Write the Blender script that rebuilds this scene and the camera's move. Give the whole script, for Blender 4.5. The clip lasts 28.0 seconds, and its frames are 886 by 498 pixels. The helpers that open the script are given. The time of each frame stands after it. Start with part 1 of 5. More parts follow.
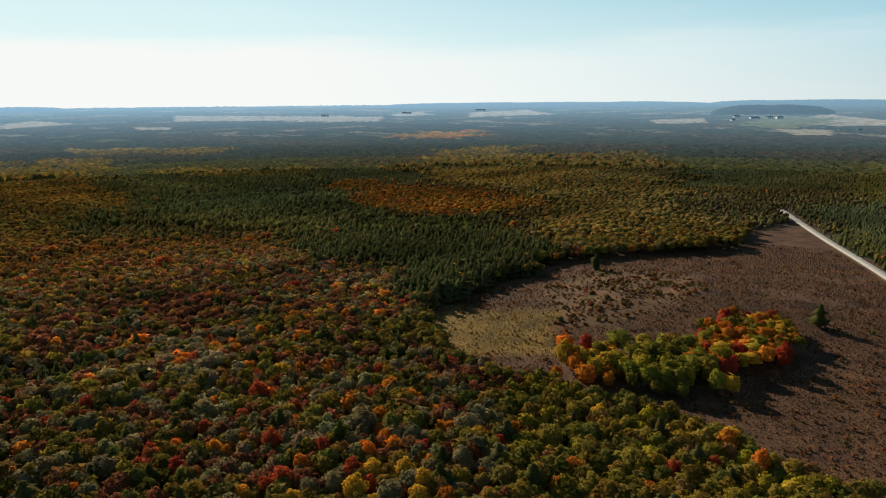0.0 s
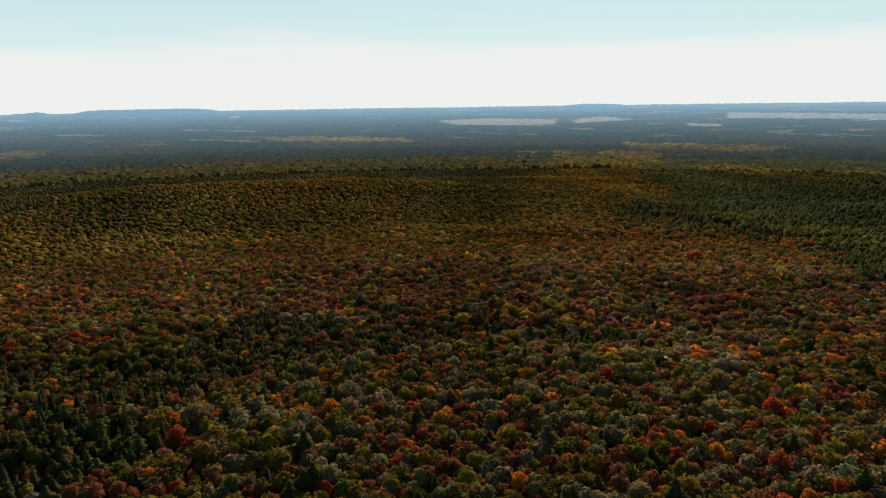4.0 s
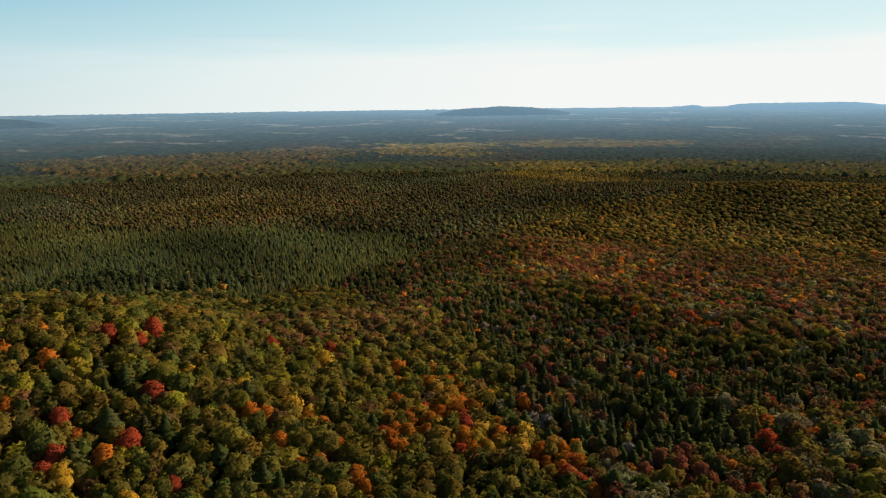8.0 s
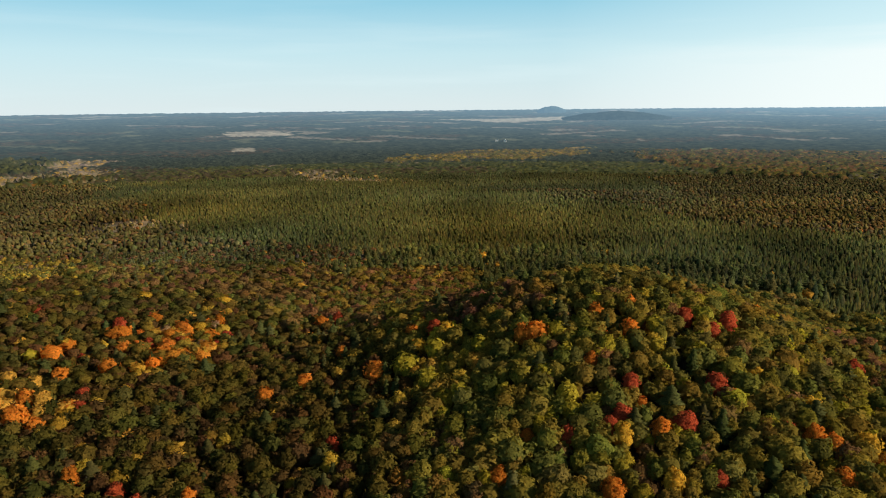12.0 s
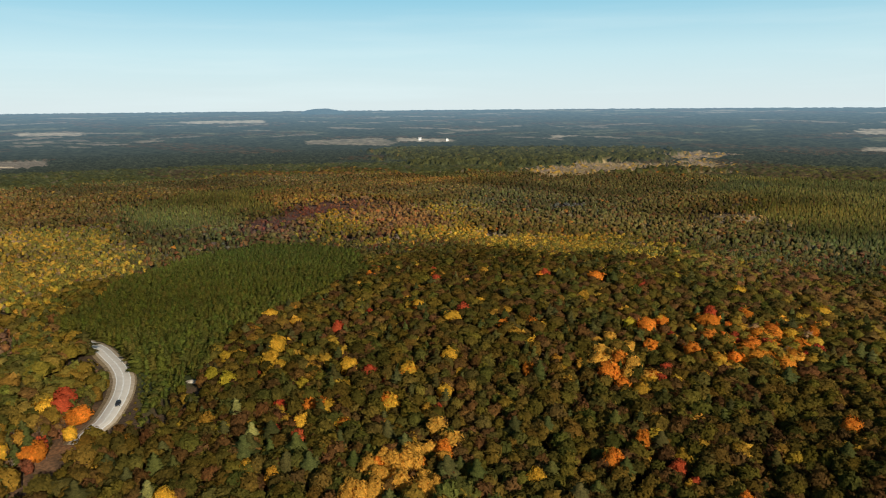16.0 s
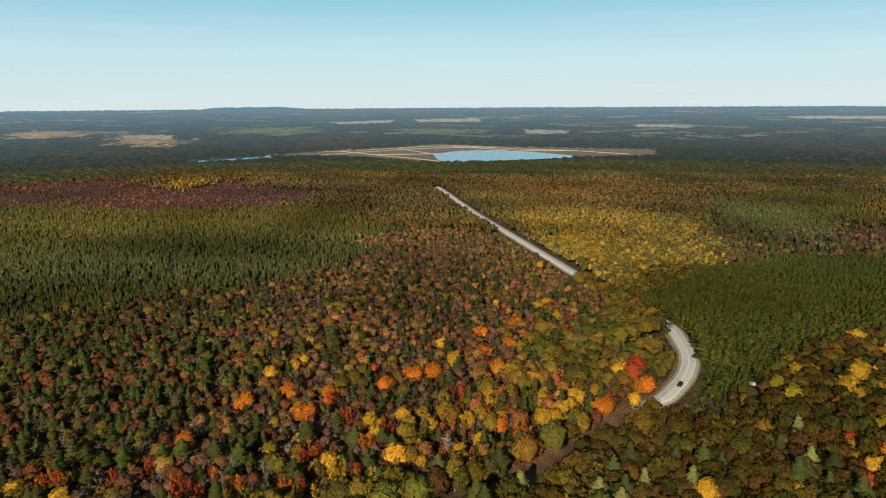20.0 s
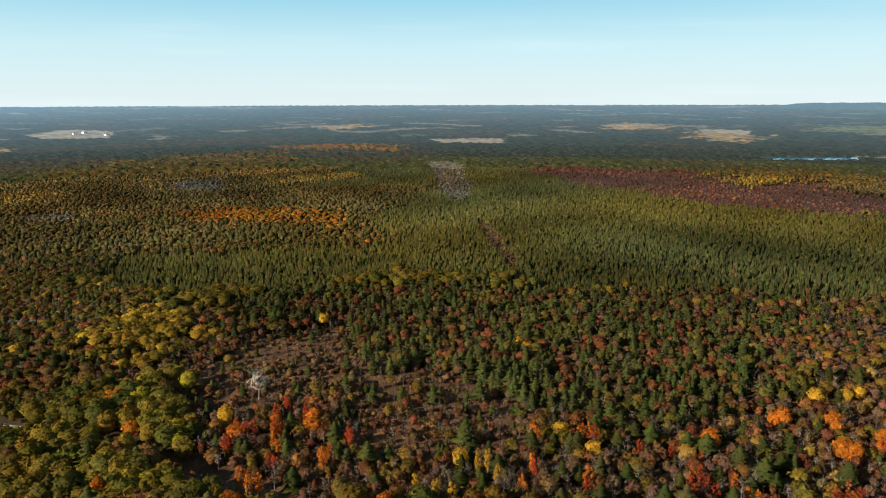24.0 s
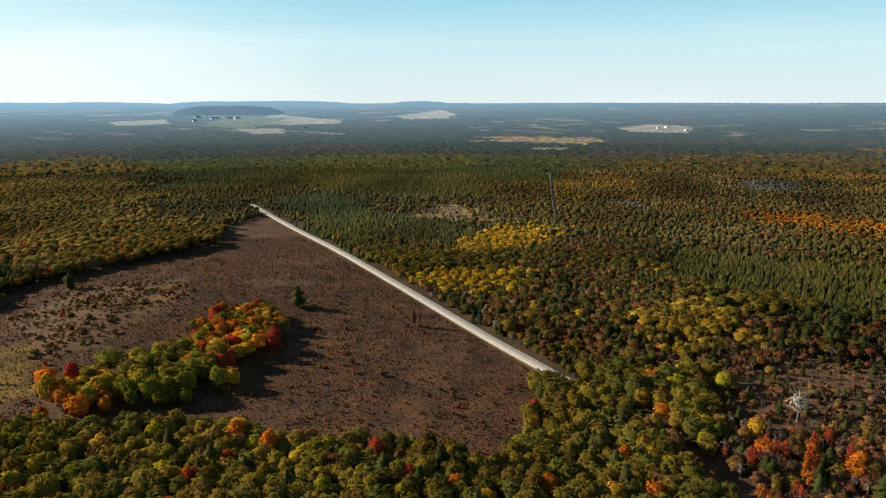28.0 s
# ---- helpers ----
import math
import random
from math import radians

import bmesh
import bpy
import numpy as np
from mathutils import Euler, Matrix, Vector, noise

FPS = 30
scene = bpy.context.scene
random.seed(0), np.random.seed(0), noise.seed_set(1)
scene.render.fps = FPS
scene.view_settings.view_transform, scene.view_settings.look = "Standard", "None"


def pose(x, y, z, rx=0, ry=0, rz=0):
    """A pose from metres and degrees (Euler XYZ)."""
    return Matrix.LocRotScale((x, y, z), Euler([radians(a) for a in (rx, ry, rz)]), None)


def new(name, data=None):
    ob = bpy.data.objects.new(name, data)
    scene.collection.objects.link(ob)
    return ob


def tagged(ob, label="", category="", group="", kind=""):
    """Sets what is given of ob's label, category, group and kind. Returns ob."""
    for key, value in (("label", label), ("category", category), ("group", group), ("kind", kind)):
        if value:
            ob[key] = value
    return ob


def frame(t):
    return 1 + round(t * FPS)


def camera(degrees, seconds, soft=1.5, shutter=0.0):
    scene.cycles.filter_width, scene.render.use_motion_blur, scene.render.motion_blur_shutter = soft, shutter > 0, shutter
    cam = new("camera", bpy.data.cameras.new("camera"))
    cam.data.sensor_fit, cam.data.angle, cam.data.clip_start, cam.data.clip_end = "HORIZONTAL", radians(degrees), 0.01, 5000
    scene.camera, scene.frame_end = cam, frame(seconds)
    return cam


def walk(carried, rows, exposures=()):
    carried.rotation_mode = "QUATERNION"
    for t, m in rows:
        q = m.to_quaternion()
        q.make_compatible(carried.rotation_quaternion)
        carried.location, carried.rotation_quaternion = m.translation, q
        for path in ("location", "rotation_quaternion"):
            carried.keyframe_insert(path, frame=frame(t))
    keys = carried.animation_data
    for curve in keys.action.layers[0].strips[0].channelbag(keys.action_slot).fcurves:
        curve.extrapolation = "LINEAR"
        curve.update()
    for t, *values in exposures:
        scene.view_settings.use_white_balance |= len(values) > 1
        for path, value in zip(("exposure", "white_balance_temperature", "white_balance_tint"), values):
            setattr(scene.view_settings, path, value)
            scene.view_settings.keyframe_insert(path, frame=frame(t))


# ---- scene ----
# ---- camera: a drone that hovers 120 m up and turns once round to its left ----
cam = camera(64.42, 28.0, soft=1.1)
PATH = [
    (0.0, 78.04, 0.45, 0.00), (0.5, 78.05, 0.55, 3.61), (1.0, 78.08, 0.55, 7.97), (1.5, 78.12, 0.56, 13.01), (2.0, 78.14, 0.69, 18.24), (2.5, 78.17, 0.72, 23.60),
    (3.0, 78.21, 0.72, 29.67), (3.5, 78.23, 0.78, 35.96), (5.5, 78.31, 0.84, 60.83), (6.0, 78.32, 0.86, 66.89), (6.5, 78.35, 0.83, 73.01), (7.0, 78.40, 0.75, 79.11),
    (7.5, 78.41, 0.74, 85.07), (8.0, 78.42, 0.75, 91.00), (8.5, 78.42, 0.71, 96.94), (9.0, 78.43, 0.69, 102.80), (9.5, 78.44, 0.65, 108.61), (10.0, 78.43, 0.65, 114.00),
    (10.5, 78.43, 0.64, 119.80), (11.0, 78.44, 0.57, 125.63), (11.5, 78.48, 0.61, 131.44), (12.0, 78.49, 0.56, 137.22), (12.5, 78.51, 0.54, 142.97), (14.5, 78.40, 0.54, 166.21),
    (15.0, 78.45, 0.42, 172.35), (15.5, 78.47, 0.38, 178.44), (16.0, 78.45, 0.44, 184.42), (16.5, 78.45, 0.44, 190.23), (17.0, 78.43, 0.46, 196.02), (17.5, 78.42, 0.43, 201.82),
    (18.0, 78.41, 0.41, 207.62), (18.5, 78.37, 0.37, 213.39), (19.0, 78.36, 0.41, 219.12), (19.5, 78.32, 0.38, 224.79), (20.0, 78.29, 0.35, 230.45), (20.5, 78.28, 0.29, 236.02),
    (21.0, 78.27, 0.30, 241.57), (21.5, 78.24, 0.25, 247.08), (23.5, 78.10, 0.14, 269.13), (24.0, 78.08, 0.14, 274.62), (24.5, 78.05, 0.15, 280.11), (25.0, 78.01, 0.15, 285.61),
    (25.5, 78.01, 0.17, 291.13), (26.0, 77.98, 0.18, 296.64), (26.5, 77.98, 0.14, 302.18), (27.0, 77.98, 0.19, 307.69), (27.5, 77.96, 0.22, 313.21), (28.0, 77.91, 0.11, 318.77),
]
walk(cam, [(t, pose(0.004 * t, 0.007 * t, 120 + 0.02 * t, rx, ry, rz)) for t, rx, ry, rz in PATH], exposures=[(0.0, -0.05), (2.0, -0.2), (3.0, -0.15), (6.0, -0.22), (8.5, -0.03), (11.0, 0.1), (14.0, 0.1), (17.0, 0.05), (21.0, 0.0), (24.0, 0.2), (26.0, 0.22), (28.0, 0.18)])

# ---- light: low autumn sun and a clear, slightly milky sky ----
SUN_YAW, SUN_HEIGHT = 34.0, 24.0
world = bpy.data.worlds.new("sky")
scene.world = world
world.use_nodes = True
wn, wl = world.node_tree.nodes, world.node_tree.links
sky = wn.new("ShaderNodeTexSky")
sky.sky_type, sky.sun_disc = "NISHITA", False
sky.sun_elevation, sky.sun_rotation = radians(SUN_HEIGHT), radians(-SUN_YAW)
sky.altitude, sky.air_density, sky.dust_density, sky.ozone_density = 300, 1.0, 1.2, 1.5


def sky_math(kind, a, b=None, c=None):
    n = wn.new("ShaderNodeMath")
    n.operation, n.use_clamp = kind, kind == "MULTIPLY_ADD"
    for socket, value in zip(n.inputs, (a, b, c)):
        if isinstance(value, (int, float)):
            socket.default_value = value
        elif value is not None:
            wl.new(value, socket)
    return n.outputs[0]


def sky_mix(kind, fac, a, b):
    n = wn.new("ShaderNodeMix")
    n.data_type, n.blend_type = "RGBA", kind
    for socket, value in zip((n.inputs["Factor"], n.inputs["A"], n.inputs["B"]), (fac, a, b)):
        if isinstance(value, (int, float)):
            socket.default_value = value
        elif isinstance(value, tuple):
            socket.default_value = (*value, 1)
        else:
            wl.new(value, socket)
    return n.outputs["Result"]


sky_way = wn.new("ShaderNodeTexCoord").outputs["Generated"]
axes = wn.new("ShaderNodeSeparateXYZ")
wl.new(sky_way, axes.inputs[0])
veil = wn.new("ShaderNodeValToRGB")
for k, (p, c) in enumerate([(0.0, (0.82, 0.94, 0.96)), (0.07, (0.64, 0.89, 0.96)), (0.155, (0.26, 0.65, 0.84)), (0.26, (0.08, 0.22, 0.34)), (0.5, (0.08, 0.15, 0.22)), (1.0, (0.07, 0.13, 0.2))]):
    e = veil.color_ramp.elements[0] if k == 0 else veil.color_ramp.elements[-1] if k == 5 else veil.color_ramp.elements.new(p)
    e.position, e.color = p, (*c, 1)
wl.new(axes.outputs[2], veil.inputs[0])
glow = sky_mix("MULTIPLY", 1.0, sky.outputs[0], (0.007, 0.0085, 0.0095))
clear = sky_mix("ADD", 1.0, glow, sky_mix("MULTIPLY", 1.0, veil.outputs[0], (0.8, 0.8, 0.8)))
# a bank of thin bright cloud low under the sun, and faint streaks all round
stretch = wn.new("ShaderNodeMapping")
stretch.inputs["Scale"].default_value = (1.6, 1.6, 22)
wl.new(sky_way, stretch.inputs[0])
streak = wn.new("ShaderNodeTexNoise")
streak.inputs["Scale"].default_value, streak.inputs["Detail"].default_value = 1.7, 5
wl.new(stretch.outputs[0], streak.inputs["Vector"])
towards = sky_math("ADD", sky_math("MULTIPLY", axes.outputs[0], -math.sin(radians(SUN_YAW + 14))), sky_math("MULTIPLY", axes.outputs[1], math.cos(radians(SUN_YAW + 14))))
side = sky_math("MULTIPLY_ADD", towards, 1.5, -0.25)
edge = sky_math("MULTIPLY_ADD", sky_math("SUBTRACT", sky_math("MULTIPLY_ADD", streak.outputs[0], 0.075, 0.055), axes.outputs[2]), 30.0, 0.0)
bank = sky_math("MULTIPLY", side, edge)
wisps = sky_math("MULTIPLY", sky_math("MULTIPLY_ADD", streak.outputs[0], 4.0, -2.05), sky_math("MULTIPLY_ADD", axes.outputs[2], -4.5, 0.8))
pale = sky_math("MULTIPLY", side, sky_math("MULTIPLY_ADD", axes.outputs[2], -2.2, 1.0))
milky = sky_mix("MIX", pale, clear, (0.8, 0.97, 0.97))
cloudy = sky_mix("MIX", sky_math("MULTIPLY", wisps, 0.55), milky, (0.74, 0.88, 0.9))
wl.new(sky_mix("MIX", sky_math("MULTIPLY", bank, 0.85), cloudy, (1.0, 0.99, 0.96)), wn["Background"].inputs[0])
wn["Background"].inputs[1].default_value = 1.0
sun = new("sun", bpy.data.lights.new("sun", "SUN"))
sun.data.energy, sun.data.angle, sun.data.color = 6.0, radians(0.6), (1.0, 0.89, 0.72)
sun.matrix_world = pose(0, 0, 400, 90 - SUN_HEIGHT, 0, SUN_YAW + 180)

# ---- materials ----


def material(name, rough=0.8):
    m = bpy.data.materials.new(name)
    m.use_nodes = True
    b = m.node_tree.nodes["Principled BSDF"]
    b.inputs["Roughness"].default_value = rough
    b.inputs["Specular IOR Level"].default_value = 0.2
    return m, m.node_tree.nodes, m.node_tree.links, b


def noise_node(nodes, links, scale, detail=4, source="Object"):
    tc = nodes.new("ShaderNodeTexCoord")
    n = nodes.new("ShaderNodeTexNoise")
    n.inputs["Scale"].default_value, n.inputs["Detail"].default_value = scale, detail
    links.new(tc.outputs[source], n.inputs["Vector"])
    return n.outputs["Fac"]


def ramp_node(nodes, links, fac, stops):
    r = nodes.new("ShaderNodeValToRGB")
    while len(r.color_ramp.elements) < len(stops):
        r.color_ramp.elements.new(0.5)
    for e, (p, c) in zip(r.color_ramp.elements, stops):
        e.position, e.color = p, (*c, 1)
    links.new(fac, r.inputs[0])
    return r.outputs[0]


def times(nodes, links, a, b):
    m = nodes.new("ShaderNodeMix")
    m.data_type, m.blend_type = "RGBA", "MULTIPLY"
    m.inputs["Factor"].default_value = 1
    links.new(a, m.inputs["A"])
    links.new(b, m.inputs["B"])
    return m.outputs["Result"]


def foliage(name, per_object, thin=0.2, fine=0.9, gaps=0.0, relief=0.0):
    """Leaves: the tree's own tint, mottled in two scales, ruffled and full of small gaps, and light shines through."""
    m, nodes, links, b = material(name, 0.8)
    b.inputs["Specular IOR Level"].default_value = 0.0
    if per_object:
        tint = nodes.new("ShaderNodeObjectInfo").outputs["Color"]
    else:
        a = nodes.new("ShaderNodeAttribute")
        a.attribute_name = "tint"
        tint = a.outputs["Color"]
    grain = noise_node(nodes, links, fine, 5)
    mott = ramp_node(nodes, links, grain, [(0.3, (0.58, 0.62, 0.64)), (0.7, (1.42, 1.36, 1.3))])
    isl = nodes.new("ShaderNodeNewGeometry").outputs["Random Per Island"]
    vary = ramp_node(nodes, links, isl, [(0.0, (0.78, 0.8, 0.8)), (1.0, (1.22, 1.19, 1.14))])
    col = times(nodes, links, times(nodes, links, tint, mott), vary)
    links.new(col, b.inputs["Base Color"])
    if relief:
        bp = nodes.new("ShaderNodeBump")
        bp.inputs["Strength"].default_value, bp.inputs["Distance"].default_value = 0.75, relief
        links.new(noise_node(nodes, links, fine * 1.1, 4), bp.inputs["Height"])
        links.new(bp.outputs[0], b.inputs["Normal"])
    if thin:
        tr = nodes.new("ShaderNodeBsdfTranslucent")
        links.new(col, tr.inputs["Color"])
        mx = nodes.new("ShaderNodeMixShader")
        mx.inputs[0].default_value = thin
        links.new(b.outputs[0], mx.inputs[1])
        links.new(tr.outputs[0], mx.inputs[2])
        links.new(mx.outputs[0], nodes["Material Output"].inputs["Surface"])
    if gaps:
        open_here = nodes.new("ShaderNodeMath")
        open_here.operation = "GREATER_THAN"
        links.new(noise_node(nodes, links, fine * 1.3, 2), open_here.inputs[0])
        open_here.inputs[1].default_value = gaps
        clear_leaf = nodes.new("ShaderNodeBsdfTransparent")
        ragged = nodes.new("ShaderNodeMixShader")
        links.new(open_here.outputs[0], ragged.inputs[0])
        links.new(mx.outputs[0], ragged.inputs[1])
        links.new(clear_leaf.outputs[0], ragged.inputs[2])
        links.new(ragged.outputs[0], nodes["Material Output"].inputs["Surface"])
    return m


LEAVES = foliage("leaves", True, 0.45, 24.0, 0.67)
PLAIN_LEAVES = foliage("twigs", True, 0.0, 22.0)
WOODS = foliage("woods_leaves", False, 0.45, 1.3, 0.6, 0.5)
PLAIN_WOODS = foliage("plain_leaves", False, 0.45, 0.4, 0.0, 0.5)
GRASS = foliage("grass", False, 0.3, 2.0)


def haze_glow_material(name, haze=1.0, fine=0.03):
    """The last miles before the horizon: woods and fields whose blue glow stands in for haze, stronger towards the rim
    and the sun.
    """
    m = foliage(name, False, 0.0, fine)
    nodes, links = m.node_tree.nodes, m.node_tree.links
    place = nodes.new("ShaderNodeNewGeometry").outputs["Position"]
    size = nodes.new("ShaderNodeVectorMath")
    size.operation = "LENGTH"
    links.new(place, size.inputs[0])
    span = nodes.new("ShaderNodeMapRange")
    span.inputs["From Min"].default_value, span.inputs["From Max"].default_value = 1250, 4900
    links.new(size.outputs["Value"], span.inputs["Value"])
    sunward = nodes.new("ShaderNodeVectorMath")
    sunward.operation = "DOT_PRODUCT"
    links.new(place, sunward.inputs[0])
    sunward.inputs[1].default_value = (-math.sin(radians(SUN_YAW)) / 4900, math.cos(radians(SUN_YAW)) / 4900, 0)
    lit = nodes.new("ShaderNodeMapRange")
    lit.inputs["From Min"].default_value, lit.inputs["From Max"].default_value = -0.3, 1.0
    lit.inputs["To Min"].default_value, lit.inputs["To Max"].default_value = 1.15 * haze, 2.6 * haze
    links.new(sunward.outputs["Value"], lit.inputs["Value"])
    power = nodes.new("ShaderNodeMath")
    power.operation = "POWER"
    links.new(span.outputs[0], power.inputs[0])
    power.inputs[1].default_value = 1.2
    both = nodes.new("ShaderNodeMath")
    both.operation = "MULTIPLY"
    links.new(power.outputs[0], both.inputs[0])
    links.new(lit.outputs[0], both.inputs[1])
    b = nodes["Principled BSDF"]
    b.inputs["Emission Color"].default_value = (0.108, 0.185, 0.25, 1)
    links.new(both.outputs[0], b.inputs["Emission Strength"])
    return m


# haze is emitted by these far materials; a higher value glows more
FAR = haze_glow_material("hazed_far_leaves", 1.0, 0.16)
DISTANCE = haze_glow_material("distance")
HAZED_HILL_WOODS = haze_glow_material("hazed_hill_woods", 0.85)
HAZIER_HILL_WOODS = haze_glow_material("hazier_hill_woods", 1.1)


def plain(name, stops, scale, rough=0.85, bump=0.0, detail=6):
    m, nodes, links, b = material(name, rough)
    f = noise_node(nodes, links, scale, detail)
    links.new(ramp_node(nodes, links, f, stops), b.inputs["Base Color"])
    if bump:
        bp = nodes.new("ShaderNodeBump")
        bp.inputs["Strength"].default_value, bp.inputs["Distance"].default_value = 0.6, bump
        links.new(f, bp.inputs["Height"])
        links.new(bp.outputs[0], b.inputs["Normal"])
    return m


BARK = plain("bark", [(0.3, (0.06, 0.045, 0.035)), (0.7, (0.16, 0.13, 0.1))], 1.5)
PALE_BARK = plain("pale_bark", [(0.3, (0.25, 0.22, 0.19)), (0.7, (0.5, 0.47, 0.42))], 1.2)
GREY_ASPHALT = plain("grey_asphalt", [(0.3, (0.48, 0.445, 0.395)), (0.7, (0.58, 0.535, 0.475))], 0.35, 0.8)
ASPHALT = plain("asphalt", [(0.3, (0.45, 0.415, 0.36)), (0.7, (0.54, 0.495, 0.43))], 0.35, 0.8)
GRAVEL = plain("gravel", [(0.3, (0.3, 0.24, 0.17)), (0.7, (0.46, 0.385, 0.29))], 0.5, 0.95, 0.05)
VERGE = plain("verge", [(0.3, (0.1, 0.07, 0.038)), (0.5, (0.2, 0.145, 0.08)), (0.7, (0.27, 0.2, 0.12))], 0.7, 0.95, 0.2)
PAINT_WHITE = plain("white_paint", [(0.3, (0.6, 0.6, 0.58)), (0.7, (0.78, 0.78, 0.76))], 0.8, 0.6)
PAINT_YELLOW = plain("yellow_paint", [(0.3, (0.5, 0.42, 0.25)), (0.7, (0.58, 0.5, 0.33))], 0.8, 0.6)
WATER = plain("water", [(0.3, (0.05, 0.19, 0.29)), (0.7, (0.07, 0.23, 0.34))], 0.02, 0.15, 0.1)

# ---- the lie of the land ----
HILLS = [  # x, y, length, breadth, turn in degrees, height
    (-246, -160, 60, 64, 33, 41),
    (-58, -425, 110, 85, 8, 17),
    (-745, 440, 270, 85, 60, 25),
    (118, 395, 60, 42, 20, 5),
]


def bowl(r):
    """The land rises towards the rim, so that the horizon comes within reach."""
    return 86 * np.clip((r - 2000) / 2900, 0, None) ** 1.5


def ground_z(x, y):
    r = np.hypot(x, y)
    h = bowl(r)
    for hx, hy, a, b, turn, top in HILLS:
        c, s = math.cos(radians(turn)), math.sin(radians(turn))
        u, v = ((x - hx) * c + (y - hy) * s) / a, (-(x - hx) * s + (y - hy) * c) / b
        h = h + top * np.exp(-(u * u + v * v) / 2)
    roll = np.sin(x / 61 + 1.3 * np.sin(y / 97)) + np.sin(y / 53 + 1.1 * np.sin(x / 83))
    return h + 0.7 * roll * np.clip(1.6 - r / 1500, 0, 1)

# ---- what grows where ----
ZONES = []


def zone(kind, outline):
    ZONES.append((kind, np.array(outline, float)))


zone("K", [(-220,332),(-102,360),(-22,291),(-2,304),(27,282),(18,181),(-129,183)])
zone("R", [(-393,613),(-217,581),(-159,639),(-95,509),(-34,472),(-15,375),(-51,323),(-102,360),(-147,359),(-198,295)])
zone("L", [(27,282),(60,257),(97,256),(110,230),(131,191),(126,182),(15,181)])
zone("P", [(-521,1019),(-194,1075),(-86,731),(-14,687),(60,647),(75,527),(53,414),(4,362),(-13,370),(-34,472),(-95,509),(-159,639),(-343,663)])
zone("H2", [(-87,1277),(133,1446),(409,1485),(375,1127),(229,715),(270,621),(228,519),(124,480),(96,546),(92,646),(135,860),(12,993)])
zone("O", [(-163,1039),(-69,1006),(85,915),(118,835),(66,707),(-27,722),(-82,748)])
zone("Y", [(-486,1249),(-219,1216),(-198,1094),(-439,1126)])
zone("Y", [(-797,1266),(-714,1428),(-532,1093),(-631,997)])
zone("Y", [(-970,1858),(-556,1813),(-510,1618),(-863,1652)])
zone("Y", [(-20,1692),(195,1810),(140,1292),(-5,1304)])
zone("K", [(-287,141),(-270,180),(-216,243),(-134,297),(-2,328),(2,209),(-205,97)])
zone("A", [(-887,470),(-813,648),(-633,805),(-728,1096),(-577,1147),(-349,769),(-339,611),(-362,473),(-497,397),(-604,315)])
zone("V", [(-485,449),(-417,528),(-322,435),(-380,361)])
zone("R", [(-604,315),(-497,397),(-317,413),(-194,429),(-93,404),(-145,321),(-222,278),(-318,249),(-393,199)])
zone("E", [(-417,212),(-304,257),(-141,313),(-143,283),(-216,243),(-270,180),(-287,141)])
zone("K", [(-248,84),(-258,139),(-218,229),(-200,301),(-118,185),(-185,37)])
zone("A", [(-665,45),(-773,155),(-837,337),(-837,637),(-689,992),(-296,436),(-413,426),(-507,301),(-599,114)])
zone("R", [(-607,49),(-520,281),(-396,409),(-308,453),(-209,314),(-246,240),(-323,210),(-341,116),(-411,76),(-461,42)])
zone("E", [(-807,-136),(-633,52),(-445,41),(-331,113),(-281,183),(-229,275),(-218,229),(-258,139),(-254,86),(-268,25),(-352,4),(-392,-73)])
zone("E", [(-869,233),(-843,393),(-797,517),(-713,642),(-603,772),(-640,980),(-923,1182),(-1258,817),(-1449,388)])
zone("Y", [(-687,47),(-797,160),(-714,149),(-657,104)])
zone("Y", [(-1422,76),(-1348,364),(-1083,287),(-994,139),(-1159,110)])
zone("Y", [(-2195,-241),(-2190,91),(-1583,63),(-1713,-191)])
zone("E", [(-1780,-538),(-1267,-252),(-1221,91),(-919,142),(-749,32),(-595,-24),(-690,-174),(-746,-433),(-1026,-591)])
zone("J", [(-674,-449),(-665,-305),(-690,-185),(-652,-58),(-548,-22),(-428,-89),(-398,-123),(-430,-190),(-402,-274)])
zone("R2", [(-358,-114),(-382,-22),(-348,-3),(-309,-18),(-291,-62),(-283,-86)])
zone("L", [(-233,-160),(-273,-140),(-357,-117),(-291,-81),(-311,-45),(-290,22),(-245,14),(-182,-28),(-163,-119)])
zone("E", [(-283,21),(-260,86),(-227,114),(-211,53),(-245,14)])
zone("N", [(-1672,-1008),(-1985,-328),(-1729,-259),(-1186,-390),(-1206,-593),(-1341,-812)])
zone("Y", [(-715,48),(-786,153),(-702,137),(-663,82)])
zone("Y", [(-2030,-238),(-2234,94),(-1639,69),(-1676,-197)])
zone("O", [(-218,-72),(-238,-51),(-259,-27),(-281,-3),(-253,6),(-219,36),(-205,48),(-188,38),(-211,16),(-222,-21),(-190,-36),(-188,-45),(-207,-67)])
zone("J", [(-544,-1337),(-681,-899),(-741,-518),(-687,-332),(-595,-158),(-551,-146),(-482,-256),(-395,-386),(-306,-444),(-232,-588)])
zone("P", [(-232,-588),(-306,-444),(-395,-386),(-482,-256),(-498,-159),(-470,-142),(-411,-197),(-238,-198),(-271,-395),(-200,-510)])
zone("R2", [(-200,-510),(-271,-395),(-228,-184),(-212,-165),(-194,-204),(-211,-335),(-155,-401)])
zone("L", [(-155,-401),(-204,-324),(-192,-201),(-208,-162),(-239,-153),(-265,-141),(-275,-116),(-265,-90),(-288,-52),(-275,-8),(-191,-38),(-75,-212)])
zone("V", [(-174,-222),(-188,-174),(-171,-158),(-155,-156),(-146,-177)])
zone("Y", [(-1041,-1267),(-1352,-1266),(-1634,-1160),(-1282,-990),(-1115,-1045),(-1028,-1125)])
